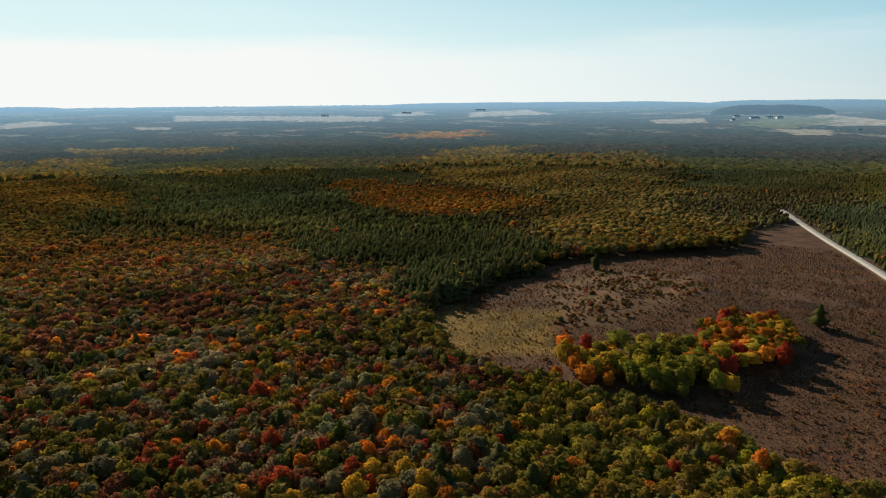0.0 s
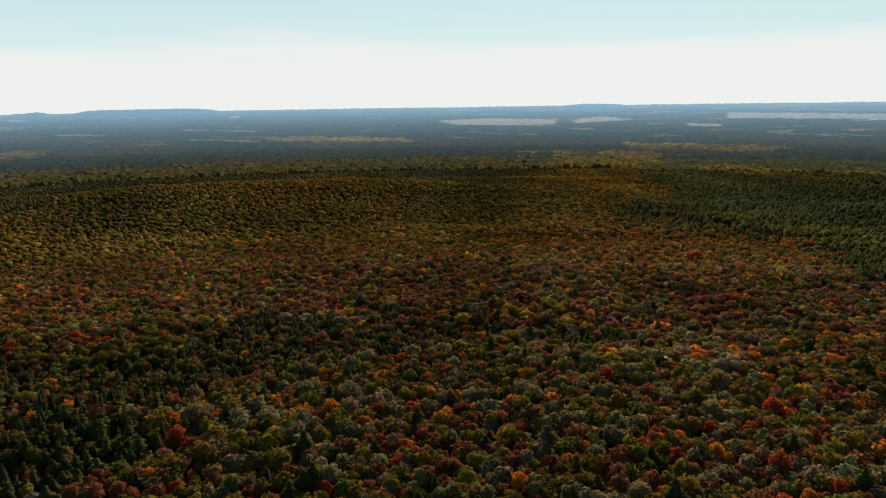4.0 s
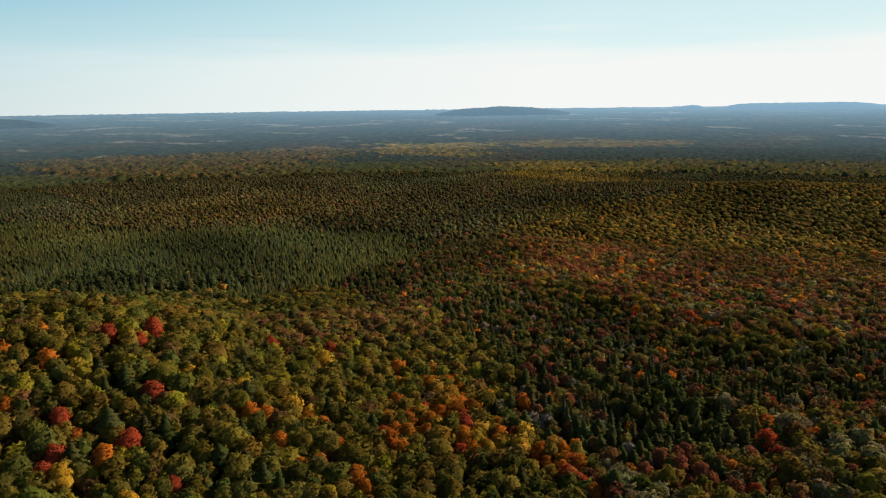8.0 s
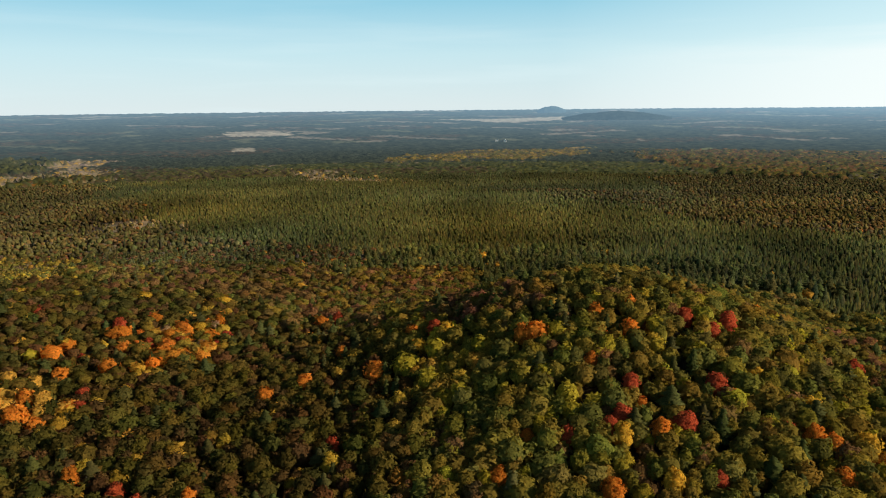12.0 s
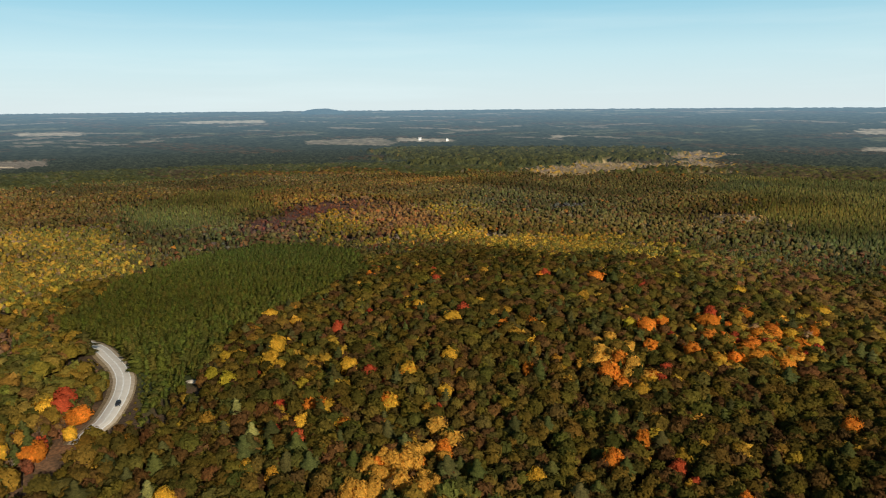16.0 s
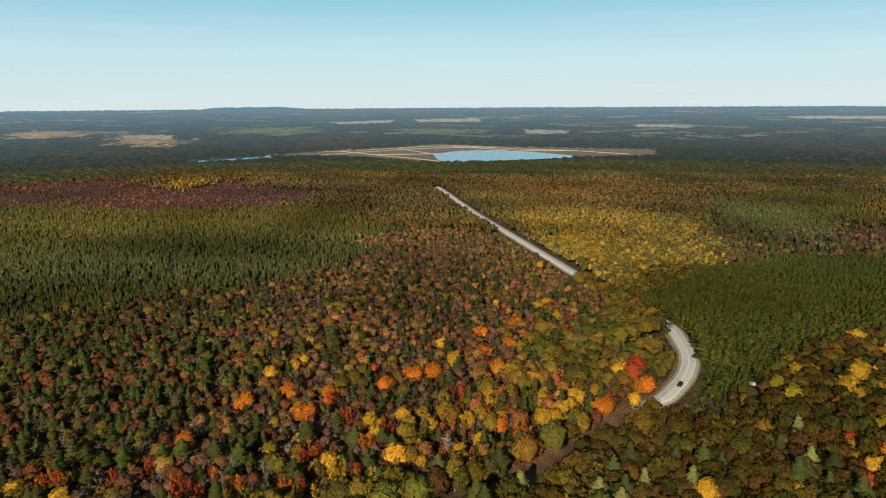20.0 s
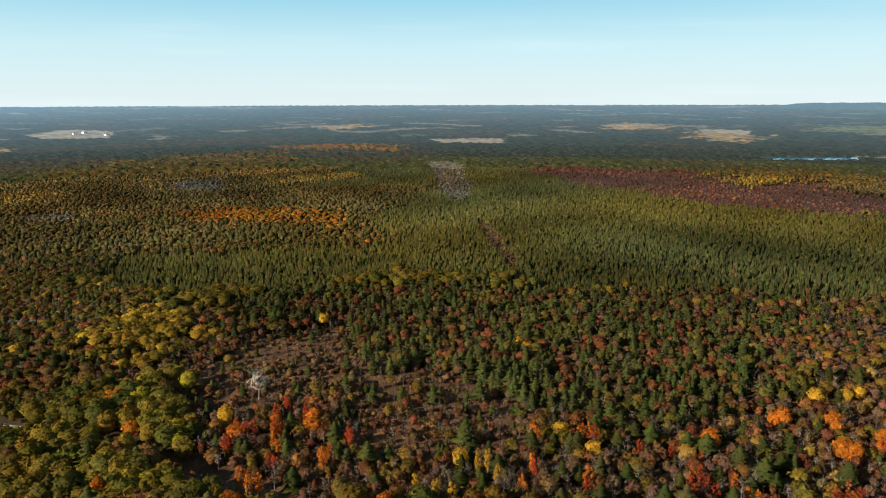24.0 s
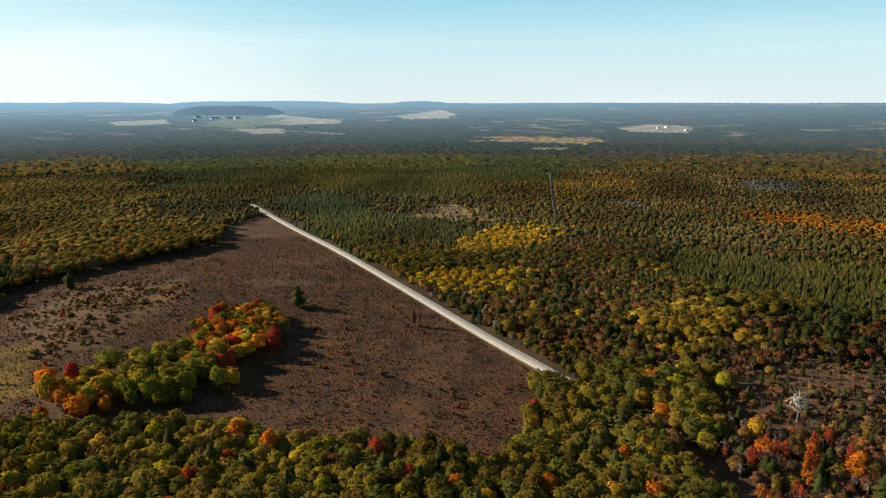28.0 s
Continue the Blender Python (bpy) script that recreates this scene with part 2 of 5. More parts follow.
zone("T", [(-692,-1295),(-713,-885),(-665,-826),(-628,-922),(-633,-1186)])
zone("J", [(-480,-1260),(-665,-1255),(-746,-719),(-405,-384),(-344,-462),(-271,-619),(-281,-856)])
zone("E", [(1,-948),(-281,-856),(-251,-627),(-330,-444),(-294,-394),(-199,-453),(-137,-499),(-111,-645),(3,-681)])
zone("R2", [(-137,-499),(-222,-456),(-284,-380),(-352,-332),(-202,-188),(-195,-258),(-179,-365),(-123,-409)])
zone("R2", [(384,-1145),(240,-1278),(17,-1112),(22,-923),(79,-864),(174,-846),(301,-887)])
zone("D", [(66,-557),(-28,-495),(-118,-431),(-179,-365),(-195,-258),(-131,-145),(82,-211),(130,-361),(104,-358),(73,-400)])
zone("Y", [(188,-662),(182,-774),(53,-840),(2,-747),(23,-641),(-110,-637),(-144,-540),(-119,-463),(-31,-539),(70,-596),(121,-569),(172,-598)])
zone("Q", [(259,-759),(237,-825),(172,-635),(176,-572),(197,-569)])
zone("T", [(18,-1200),(-181,-1441),(-445,-1437),(-365,-1177),(-139,-1107),(-16,-1060)])
zone("T", [(-235,-803),(-306,-801),(-260,-664),(-230,-721)])
zone("O", [(-39,-295),(-66,-323),(-103,-341),(-149,-337),(-129,-297),(-83,-293),(-63,-255),(-41,-261)])
zone("E", [(40,-1247),(-423,-1468),(-195,-656),(-74,-626),(19,-663),(42,-915)])
zone("N", [(849,-755),(767,-912),(485,-1163),(254,-1336),(71,-1146),(22,-950),(198,-887),(279,-767),(284,-678),(379,-658),(491,-579),(700,-619)])
zone("Y", [(741,-664),(605,-715),(509,-600),(404,-701),(256,-457),(274,-417),(252,-375),(284,-368),(386,-420),(465,-465),(507,-536),(664,-593)])
zone("Q", [(239,-611),(268,-818),(183,-889),(92,-854),(33,-737),(118,-573),(179,-653)])
zone("Q", [(446,-388),(454,-426),(372,-389),(276,-342),(240,-324),(190,-301),(164,-257),(148,-215),(150,-171),(145,-152),(176,-143)])
zone("D", [(136,-228),(134,-264),(129,-350),(89,-472),(59,-550),(-142,-469),(-70,-208),(137,-154),(142,-207)])
zone("H", [(230,-274),(232,-313),(214,-329),(180,-285),(166,-257),(163,-227),(185,-215),(218,-231)])
zone("G", [(241,-349),(256,-440),(242,-527),(199,-575),(113,-548),(85,-449),(116,-374),(130,-320),(134,-264),(138,-245),(157,-281),(211,-329)])
zone("V", [(107,-306),(98,-315),(75,-303),(68,-265),(96,-273)])
zone("P", [(289,-1663),(288,-2032),(-78,-1942),(-421,-1877),(-351,-1516),(-58,-1403),(156,-1420)])
zone("S", [(952,-119),(839,-242),(674,-370),(563,-417),(466,-279),(463,-220),(423,-169),(444,-107),(435,-47)])
zone("U", [(1254,-160),(1174,-361),(897,-485),(757,-416),(796,-292),(982,-123)])
zone("N", [(1296,-399),(965,-740),(735,-856),(472,-891),(448,-614),(715,-636),(647,-547),(670,-375)])
zone("Q", [(425,-46),(444,-107),(458,-227),(549,-406),(473,-434),(298,-344),(245,-318),(242,-268),(206,-228),(152,-214),(151,-174),(159,-112),(155,-101),(225,-18)])
zone("F", [(435,-47),(380,-179),(289,-159),(242,-112),(228,-58),(259,-23)])
zone("X", [(201,-90),(194,-123),(207,-152),(206,-207),(196,-217),(151,-223),(154,-172),(166,-130),(165,-104)])
zone("D", [(153,-120),(142,-164),(133,-218),(132,-236),(121,-287),(97,-319),(60,-212),(147,-111)])
zone("J", [(516,322),(564,214),(638,138),(1162,61),(1086,-118),(858,-303),(720,-397),(653,-431),(447,-299),(422,-153),(441,-49),(454,62),(398,154),(403,222),(432,272)])
zone("W", [(1345,135),(1314,69),(936,42),(902,77)])
zone("U", [(1339,-37),(1254,-277),(1065,-460),(880,-483),(781,-430),(761,-294),(946,-179),(1045,-80)])
zone("E", [(672,415),(671,307),(636,106),(556,121),(516,322)])
zone("N", [(1189,723),(1195,491),(1229,280),(1057,242),(883,365),(787,421),(749,461)])
zone("O", [(724,354),(763,268),(718,160),(660,148),(658,232),(671,307)])
zone("Q", [(382,242),(376,146),(354,-129),(418,-281),(180,-129),(186,125)])
zone("F", [(399,161),(439,60),(441,-49),(386,-134),(288,-131),(244,-49),(285,65),(336,131)])
zone("V", [(360,229),(379,200),(328,147),(293,155),(295,190)])
zone("B", [(335,125),(356,83),(300,58),(262,66),(246,96),(256,128),(290,130)])
zone("B", [(250,62),(292,58),(298,18),(268,-12),(226,-2),(218,30),(224,52)])
zone("N", [(890,719),(1390,751),(1659,499),(903,266),(717,321),(673,477)])
zone("N", [(274,399),(267,329),(447,359),(408,214),(350,182),(260,174),(222,182),(251,280)])
zone("S", [(400,770),(494,767),(435,571),(469,443),(470,403),(414,391),(343,451),(296,431),(317,551)])
zone("J", [(856,1469),(1298,1377),(794,790),(601,607),(516,677),(471,785)])
zone("T", [(436,582),(556,629),(576,641),(518,549),(515,483),(475,471),(434,533)])
zone("y", [(360,408),(406,430),(445,427),(506,407),(475,382),(406,383),(374,383)])
zone("y", [(295,363),(353,327),(318,295),(271,334)])
zone("V", [(321,213),(380,203),(336,168),(291,164),(289,191)])
zone("L", [(36,289),(100,223),(125,185),(149,152),(164,145),(191,170),(217,178),(249,166),(276,139),(209,103),(163,97),(24,220)])
zone("C", [(72,509),(108,523),(148,537),(192,542),(241,560),(287,647),(345,681),(311,486),(265,327),(248,258),(237,196),(195,169),(170,152),(152,152),(146,167),(135,180),(116,201),(106,215),(97,232),(67,263),(34,284)])
zone("C", [(-14,396),(4,406),(43,460),(86,488),(135,523),(173,507),(209,493),(244,481),(159,306),(96,271),(65,277),(50,276),(36,277),(18,283),(1,313)])
zone("m", [(60,430),(90,470),(118,490),(150,480),(168,440),(150,405),(118,375),(84,350),(60,352),(66,390)])
zone("B", [(154,-236),(152,-226),(160,-184),(165,-150),(166,-126),(171,-127),(173,-154),(168,-190),(160,-233)])
zone("y", [(446,428),(475,438),(498,426),(468,404),(432,400)])
zone("y", [(365,409),(392,422),(420,410),(403,386),(378,380),(358,392)])
zone("y", [(294,337),(312,357),(328,349),(347,317),(328,303),(305,324)])
zone("y", [(715,598),(774,634),(832,590),(736,530),(681,544)])
zone("X2", [(69,292),(80,307),(90,307),(105,309),(114,308),(115,292),(103,270),(90,266),(72,278)])
zone("X3", [(110,295),(121,317),(134,322),(144,345),(152,352),(174,349),(172,326),(159,303),(141,304),(130,297),(116,283)])
zone("X3", [(54,298),(58,311),(70,308),(69,292),(63,282),(54,287)])
zone("J", [(469,-855),(350,-1072),(276,-844),(281,-670),(346,-645)])
zone("c", [(1576,-728),(1581,-957),(1598,-1148),(1627,-1334),(1438,-1384),(1255,-1459),(1048,-1566),(927,-1387),(1006,-1208),(1038,-1032),(1100,-917),(1400,-846)])
zone("M", [(937,3177),(1168,3227),(1075,2912),(850,2890)])
zone("M", [(1436,2998),(1778,3322),(1764,2699),(1622,2504),(1405,2583),(1314,2746)])
zone("M", [(2166,2830),(2721,3125),(2495,2732),(2232,2523),(2037,2576)])
zone("M", [(2208,1554),(2523,1615),(2466,1408),(2168,1236),(2070,1388)])
zone("M", [(1302,1160),(1361,1103),(1287,1042),(1234,1099)])
zone("M", [(1158,2470),(1305,2400),(1177,2147),(1084,2186)])
zone("T", [(1593,1586),(1764,1301),(1549,1142),(1462,1263),(1417,1411)])
zone("g", [(1420,3260),(1701,3123),(1511,2775),(1138,2426),(1127,2698)])
zone("M", [(-1399,3735),(-844,3758),(-759,3376),(-1231,3281)])
zone("M", [(-743,3559),(-303,3684),(-295,3263),(-661,3286)])
zone("M", [(-289,3893),(-143,4102),(-43,3812),(-245,3680)])
zone("M", [(145,4001),(487,4232),(579,3748),(129,3582)])
zone("M", [(-1849,2977),(-1865,3256),(-1597,3083),(-1688,2714)])
zone("O", [(-181,2413),(115,2605),(119,2285),(-113,2201)])
zone("M", [(-2418,2613),(-2254,2889),(-1926,2961),(-1711,2585),(-2041,2454)])
zone("M", [(-1318,3534),(-525,3780),(-271,3469),(-680,3348),(-1204,3308)])
zone("M", [(-3704,2246),(-3534,2247),(-3524,2135)])
zone("M", [(-1259,2889),(-1102,2889),(-1047,2747),(-1158,2715)])
zone("Y", [(-2119,1506),(-1697,1697),(-1579,1555),(-1957,1389)])
zone("Y", [(-980,1428),(-903,1459),(-789,1276),(-863,1256)])
zone("Y", [(-789,1276),(-775,1571),(-633,1338),(-563,1141),(-699,1129)])
zone("Y", [(-804,1770),(-588,1836),(-545,1703),(-748,1646)])
zone("Y", [(-489,1256),(-437,1267),(-241,1163),(-403,1169)])
zone("M", [(-2343,2530),(-2184,2751),(-1947,2768),(-1759,2504),(-2070,2388)])
zone("Y", [(-2126,1440),(-1698,1696),(-1578,1556),(-1950,1322)])
zone("N", [(-2309,116),(-2164,706),(-1921,598),(-1924,219)])
zone("Y", [(-1457,143),(-1295,343),(-1026,265),(-1143,176),(-1009,75),(-1269,94)])
zone("g", [(-1514,-890),(-1799,-893),(-1691,-840),(-1483,-847)])
zone("M", [(-2649,-2884),(-2919,-2640),(-3247,-2503),(-3124,-2254),(-2652,-2399)])
zone("M", [(-1347,-2823),(-1528,-2702),(-1489,-2479),(-1345,-2419)])
zone("M", [(-966,-1959),(-1025,-1938),(-942,-1782),(-907,-1841)])
zone("N", [(-1493,-940),(-1756,-853),(-1624,-612),(-2024,-479),(-2083,-350),(-1693,-400),(-1395,-624),(-1418,-831)])
zone("g", [(-1608,-943),(-1838,-875),(-1762,-839),(-1543,-904)])
zone("M", [(-1291,-2712),(-1535,-2577),(-1427,-2395),(-1225,-2500)])
zone("T", [(-352,-1692),(-562,-1865),(-469,-1513),(-372,-1544)])
zone("T", [(-659,-1158),(-719,-981),(-704,-871),(-651,-887),(-645,-1059)])
zone("Y", [(-994,-1234),(-1322,-1286),(-1194,-1159),(-959,-1143)])
zone("M", [(1651,-3582),(1260,-3771),(1175,-3517),(1533,-3394)])
zone("M", [(1887,-2653),(1653,-2721),(1552,-2553),(1774,-2493)])
zone("M", [(-197,-2637),(-318,-2580),(-186,-2489)])
zone("M", [(355,-2503),(156,-2435),(147,-2295),(330,-2329)])
zone("W", [(644,-2353),(417,-2510),(318,-2242),(332,-2106),(597,-2180)])
zone("W", [(100,-610),(69,-643),(60,-605),(90,-582)])
zone("W", [(-61,-840),(-105,-857),(-101,-819),(-65,-805)])
zone("W", [(9,-648),(-11,-656),(-10,-607),(8,-600)])
zone("T", [(-44,-1271),(-196,-1479),(-337,-1449),(-441,-1534),(-397,-1376),(-136,-1208),(-49,-1151)])
zone("Y", [(177,-643),(186,-774),(163,-793),(142,-707),(136,-636),(162,-610)])
zone("Y", [(82,-667),(31,-694),(24,-600),(66,-574)])
zone("Y", [(26,-598),(-74,-620),(-141,-550),(-120,-465),(-49,-458),(15,-550)])
zone("U", [(248,-682),(268,-818),(180,-873),(169,-787),(201,-732),(201,-650),(223,-613)])
zone("M", [(2735,-735),(2615,-896),(2424,-811),(2488,-684)])
zone("M", [(1993,-2074),(1814,-2138),(1697,-1970),(1801,-1875)])
zone("M", [(1862,-2686),(1666,-2727),(1708,-2505)])
zone("M", [(3033,-1778),(2971,-2138),(2792,-1976),(2842,-1724)])
zone("M", [(2951,-2232),(2774,-2544),(2556,-2344),(2737,-2104)])
zone("g", [(2839,-1183),(2754,-1557),(2424,-1321),(2525,-1094)])
zone("g", [(2406,-1731),(2110,-1966),(1963,-1801),(2160,-1606)])
zone("Y", [(1142,-355),(1113,-416),(1032,-381),(1050,-329)])
zone("M", [(2430,1462),(2440,1382),(2143,1225),(2138,1289)])
zone("M", [(2213,220),(2256,-9),(2024,-8),(2057,172)])
zone("T", [(2893,764),(3071,593),(2745,552),(2738,723)])
zone("T", [(3158,-464),(2992,-677),(2680,-607),(2778,-408)])
zone("T", [(2597,-693),(2354,-817),(2012,-667),(2234,-597)])
zone("O", [(1840,576),(1896,279),(1648,256),(1740,504)])
zone("W", [(1380,144),(1366,77),(1150,74),(1167,108)])
zone("W", [(1003,96),(1059,38),(837,40),(833,53)])
zone("B", [(711,26),(680,10),(545,-12),(488,-17),(491,-8),(564,5)])
zone("Y", [(800,665),(845,600),(752,539),(701,571)])
zone("Y", [(1068,349),(1173,253),(1107,238),(1010,321)])
zone("Y", [(815,399),(847,368),(776,338),(748,360)])
zone("W", [(999,497),(1056,429),(909,362),(894,420)])
zone("W", [(704,516),(717,468),(670,412),(655,467)])
zone("O", [(722,237),(739,197),(705,155),(671,151),(677,217)])


def inside(px, py, poly):
    x0, y0 = poly[:, 0], poly[:, 1]
    x1, y1 = np.roll(x0, -1), np.roll(y0, -1)
    res = np.zeros(len(px), bool)
    for a, b, c, d in zip(x0, y0, x1, y1):
        if b == d:
            continue
        cross = (b > py) != (d > py)
        res ^= cross & (px < (c - a) * (py - b) / (d - b) + a)
    return res


def wobble(x, y, amp, size):
    s = 1 / size
    return (amp * (np.sin(x * s * 1.7 + 2 * np.sin(y * s)) + 0.6 * np.sin(y * s * 3.1 + x * s * 2.3)),
            amp * (np.sin(y * s * 1.9 + 2 * np.sin(x * s * 1.2)) + 0.6 * np.sin(x * s * 3.7 - y * s * 2.1)))


def kinds_at(x, y):
    """The kind of growth at each place; the borders run unevenly."""
    r = np.hypot(x, y)
    dx, dy = wobble(x, y, 1.0, 14)
    ex, ey = wobble(y, x, 1.0, 60)
    amp, far = 2.5 + r * 0.004, np.clip(r - 250, 0, 1500) * 0.022
    loose = np.random.default_rng(3).normal(0, 1, (2, len(x))) * np.clip(r * 0.014, 2.5, 14)
    qx, qy = x + dx * amp + ex * far + loose[0], y + dy * amp + ey * far + loose[1]
    kind = np.full(len(x), "H", dtype="U2")
    kind[r > 520] = "E"
    kind[r > 1000] = "S"
    for name, poly in ZONES:
        if name in ("C", "G", "W", "B", "M", "c", "m"):
            hit = inside(x + dx * 1.5 + 0.15 * loose[0], y + dy * 1.5 + 0.15 * loose[1], poly)
        else:
            lo, hi = poly.min(0) - 80, poly.max(0) + 80
            near = (qx > lo[0]) & (qx < hi[0]) & (qy > lo[1]) & (qy < hi[1])
            hit = np.zeros(len(x), bool)
            hit[near] = inside(qx[near], qy[near], poly)
        kind[hit] = name
    return kind


def road_distance(x, y, line):
    """How far each place is from a line, and whether it lies nearer the middle of the map than the line."""
    best, reach = np.full(len(x), 1e9), np.zeros(len(x))
    for (a, b), (c, d) in zip(line[:-1], line[1:]):
        t = np.clip(((x - a) * (c - a) + (y - b) * (d - b)) / ((c - a) ** 2 + (d - b) ** 2), 0, 1)
        nx, ny = a + t * (c - a), b + t * (d - b)
        dist = np.hypot(x - nx, y - ny)
        reach = np.where(dist < best, np.hypot(nx, ny), reach)
        best = np.minimum(best, dist)
    return best, np.hypot(x, y) < reach


ROAD = [(800, -648), (714, -600), (643, -560), (528, -496), (400, -427), (298, -376), (261, -358), (232, -344), (204, -327), (186, -309), (176, -298), (166, -284), (158, -267), (154, -254), (151, -241), (151, -228), (143, -165), (150, -60), (178, 45), (217, 125), (235.5, 198), (242.5, 228), (251.8, 266), (267.5, 330), (286.5, 410), (316, 531), (347, 671), (364, 752)]
TRACK = [(900, 765), (856, 722), (716, 600), (585, 485), (540, 447)]
POND = [(1315, -1052), (1366, -1185), (1291, -1283), (1070, -1264), (1026, -1212), (1070, -1063), (1131, -942)]
SECOND_POND = [(1534, -497), (1536, -609), (1555, -754), (1472, -714), (1451, -550)]

# kinds of tree: d broadleaf dome, p pine, s spruce, b bare, k shrub
OLIVE, GREEN, PINE, SPRUCE, LIME = (0.2, 0.138, 0.025), (0.13, 0.115, 0.026), (0.092, 0.092, 0.029), (0.075, 0.08, 0.036), (0.33, 0.255, 0.026)
# the grey leaf tint paints in the sheen of backlit crowns
SHEEN_GREY, RUSSET, BROWN = (0.22, 0.175, 0.08), (0.23, 0.084, 0.04), (0.19, 0.1, 0.036)
YELLOW, GOLD, ORANGE, RED = (0.56, 0.32, 0.035), (0.44, 0.25, 0.035), (0.56, 0.18, 0.024), (0.43, 0.078, 0.032)
TWIG, TAN, PURPLE = (0.24, 0.18, 0.145), (0.28, 0.205, 0.11), (0.15, 0.05, 0.038)
TINTS = {"olive": OLIVE, "lime": LIME, "yellow": YELLOW, "gold": (0.56, 0.3, 0.05), "orange": ORANGE, "red": RED, "grey": SHEEN_GREY, "pine": (0.0814, 0.0931, 0.0264), "pale": (0.252, 0.239, 0.078)}
ACCENTS = []


def accent(tint, places):
    """Single trees that stand out by their colour."""
    ACCENTS.extend((x, y, tint) for x, y in places)


accent("orange", [(-117.8,295.4),(-92.1,337.7),(-72.2,304.6),(-59.1,263.4),(-24.1,240.8),(-4.5,244.0),(1.6,229.0),(11.8,226.7),(-46.7,207.8),(23.5,225.8),(-41.0,382.8),(-52.3,287.3),(-36.1,251.4),(-20.1,224.1),(-81.6,364.0),(-260.5,459.3),(-423.8,596.8),(-338.7,554.8),(-278.1,549.7),(-218.9,579.0),(-308.0,540.4),(-318.5,490.7),(-249.6,472.1),(-342.3,828.1),(-164.3,582.3),(-87.8,374.9),(-292.1,414.4),(-471.4,709.7),(-494.9,959.9),(-207.3,-57.1),(-218.2,-69.4),(-219.7,-64.5),(-201.4,-43.5),(-211.4,-39.0),(-191.0,-27.9),(-154.9,-99.2),(-195.8,-161.8),(-216.6,-134.5),(-286.9,-25.5),(-224.2,-46.6)])
accent("orange", [(-225.9,-22.3),(-250.9,-23.2),(-184.7,-102.0),(-197.2,-48.4),(-192.8,-165.4),(-217.9,-150.8),(-195.5,-31.4),(-72.0,-331.3),(-53.2,-295.3),(-50.6,-270.3),(-63.5,-276.8),(-49.3,-223.6),(-122.0,-235.2),(-137.7,-231.1),(-156.0,-208.0),(-165.5,-245.4),(-187.4,-295.6),(-86.6,-304.9),(-106.7,-341.7),(-72.0,-189.8),(-125.2,-352.4),(-101.9,-340.0),(-185.2,-220.6),(-38.0,-211.6),(-138.5,-127.1),(67.0,-246.1),(54.6,-232.7),(71.6,-246.8),(-17.3,-331.5),(-3.8,-328.0),(42.3,-358.5),(37.1,-277.5),(80.9,-431.5),(38.4,-416.2),(-56.6,-400.0),(-26.0,-408.2),(42.1,-251.5),(28.6,-209.1),(17.3,-215.3),(38.3,-203.4)])
accent("orange", [(-47.3,-282.1),(35.1,-209.1),(23.5,-206.7),(-13.3,-284.7),(-69.3,-311.4),(-79.9,-336.6),(161.4,-169.4),(169.6,-168.4),(157.3,-207.0),(251.4,-233.4),(251.5,-257.6),(158.8,-235.5),(232.8,-231.1),(231.8,-214.8),(253.7,-103.5),(228.0,-116.5),(232.4,-74.2),(251.2,-123.7),(230.1,-159.5),(233.2,-172.4),(227.1,-182.0),(237.5,-134.6),(179.9,-87.3),(191.5,-123.7),(214.1,-204.3),(204.1,-73.7),(196.3,-74.7),(225.5,79.2),(177.4,75.9),(190.7,72.4),(195.8,-7.9),(180.3,31.5),(217.0,76.3),(205.4,56.4),(211.3,57.4),(233.7,-12.7),(234.1,-29.7),(185.0,120.8),(96.3,219.8),(100.3,204.7)])
accent("orange", [(131.1,144.4),(126.8,296.0),(148.7,317.9),(147.8,304.0),(118.2,288.7),(59.8,280.7),(57.2,290.4),(170.8,100.2)])
accent("red", [(-96.6,287.2),(-74.8,264.6),(-75.5,242.5),(-98.3,215.6),(-78.4,200.2),(-59.8,222.1),(-29.0,199.9),(-28.5,285.6),(2.2,291.0),(-56.5,358.6),(-52.6,413.7),(-7.2,216.9),(-50.0,195.7),(-80.7,283.7),(18.1,219.3),(-329.6,451.5),(-321.3,476.9),(-153.1,492.8),(-149.8,627.4),(-199.1,487.9),(-256.3,550.2),(-162.3,479.3),(-407.4,477.9),(-96.4,613.5),(-93.9,427.8),(-154.0,597.5),(-164.6,-122.2),(-195.1,-119.9),(-175.1,-114.1),(-214.8,-100.1),(-191.4,-98.0),(-179.8,-80.5),(-241.8,-115.6),(-239.9,-126.0),(-181.8,-114.7),(-215.6,-77.2),(-294.6,-56.7),(-282.1,-79.3),(-162.7,-72.2),(-252.9,-115.4)])
accent("red", [(-71.1,-285.3),(-66.8,-275.0),(-188.4,-209.8),(-28.0,-407.0),(-197.5,-295.0),(78.8,-226.7),(39.6,-432.2),(81.9,-456.7),(53.8,-277.8),(17.2,-347.6),(79.1,-331.7),(-107.6,-351.9),(36.3,-407.4),(170.1,-248.3),(165.8,-242.8),(200.7,-174.6),(177.7,-167.2),(158.8,-214.7),(211.3,-127.9),(197.7,-107.3),(196.0,-99.9),(174.5,-107.5),(197.4,-65.6),(205.5,-63.3),(197.6,-58.4),(177.5,-89.9),(229.5,-130.6),(194.7,-135.1),(228.0,87.0),(229.5,94.0),(213.9,92.3),(240.2,82.7),(242.5,72.1),(206.9,74.7),(249.2,80.9),(206.6,-12.2),(198.1,-27.5),(223.3,50.9),(227.6,79.2),(231.5,-33.8)])
accent("red", [(233.8,69.7),(184.9,5.0),(196.0,78.2),(190.4,165.1),(222.4,160.1),(85.3,204.9),(71.4,200.7),(124.9,158.7),(127.0,179.7)])
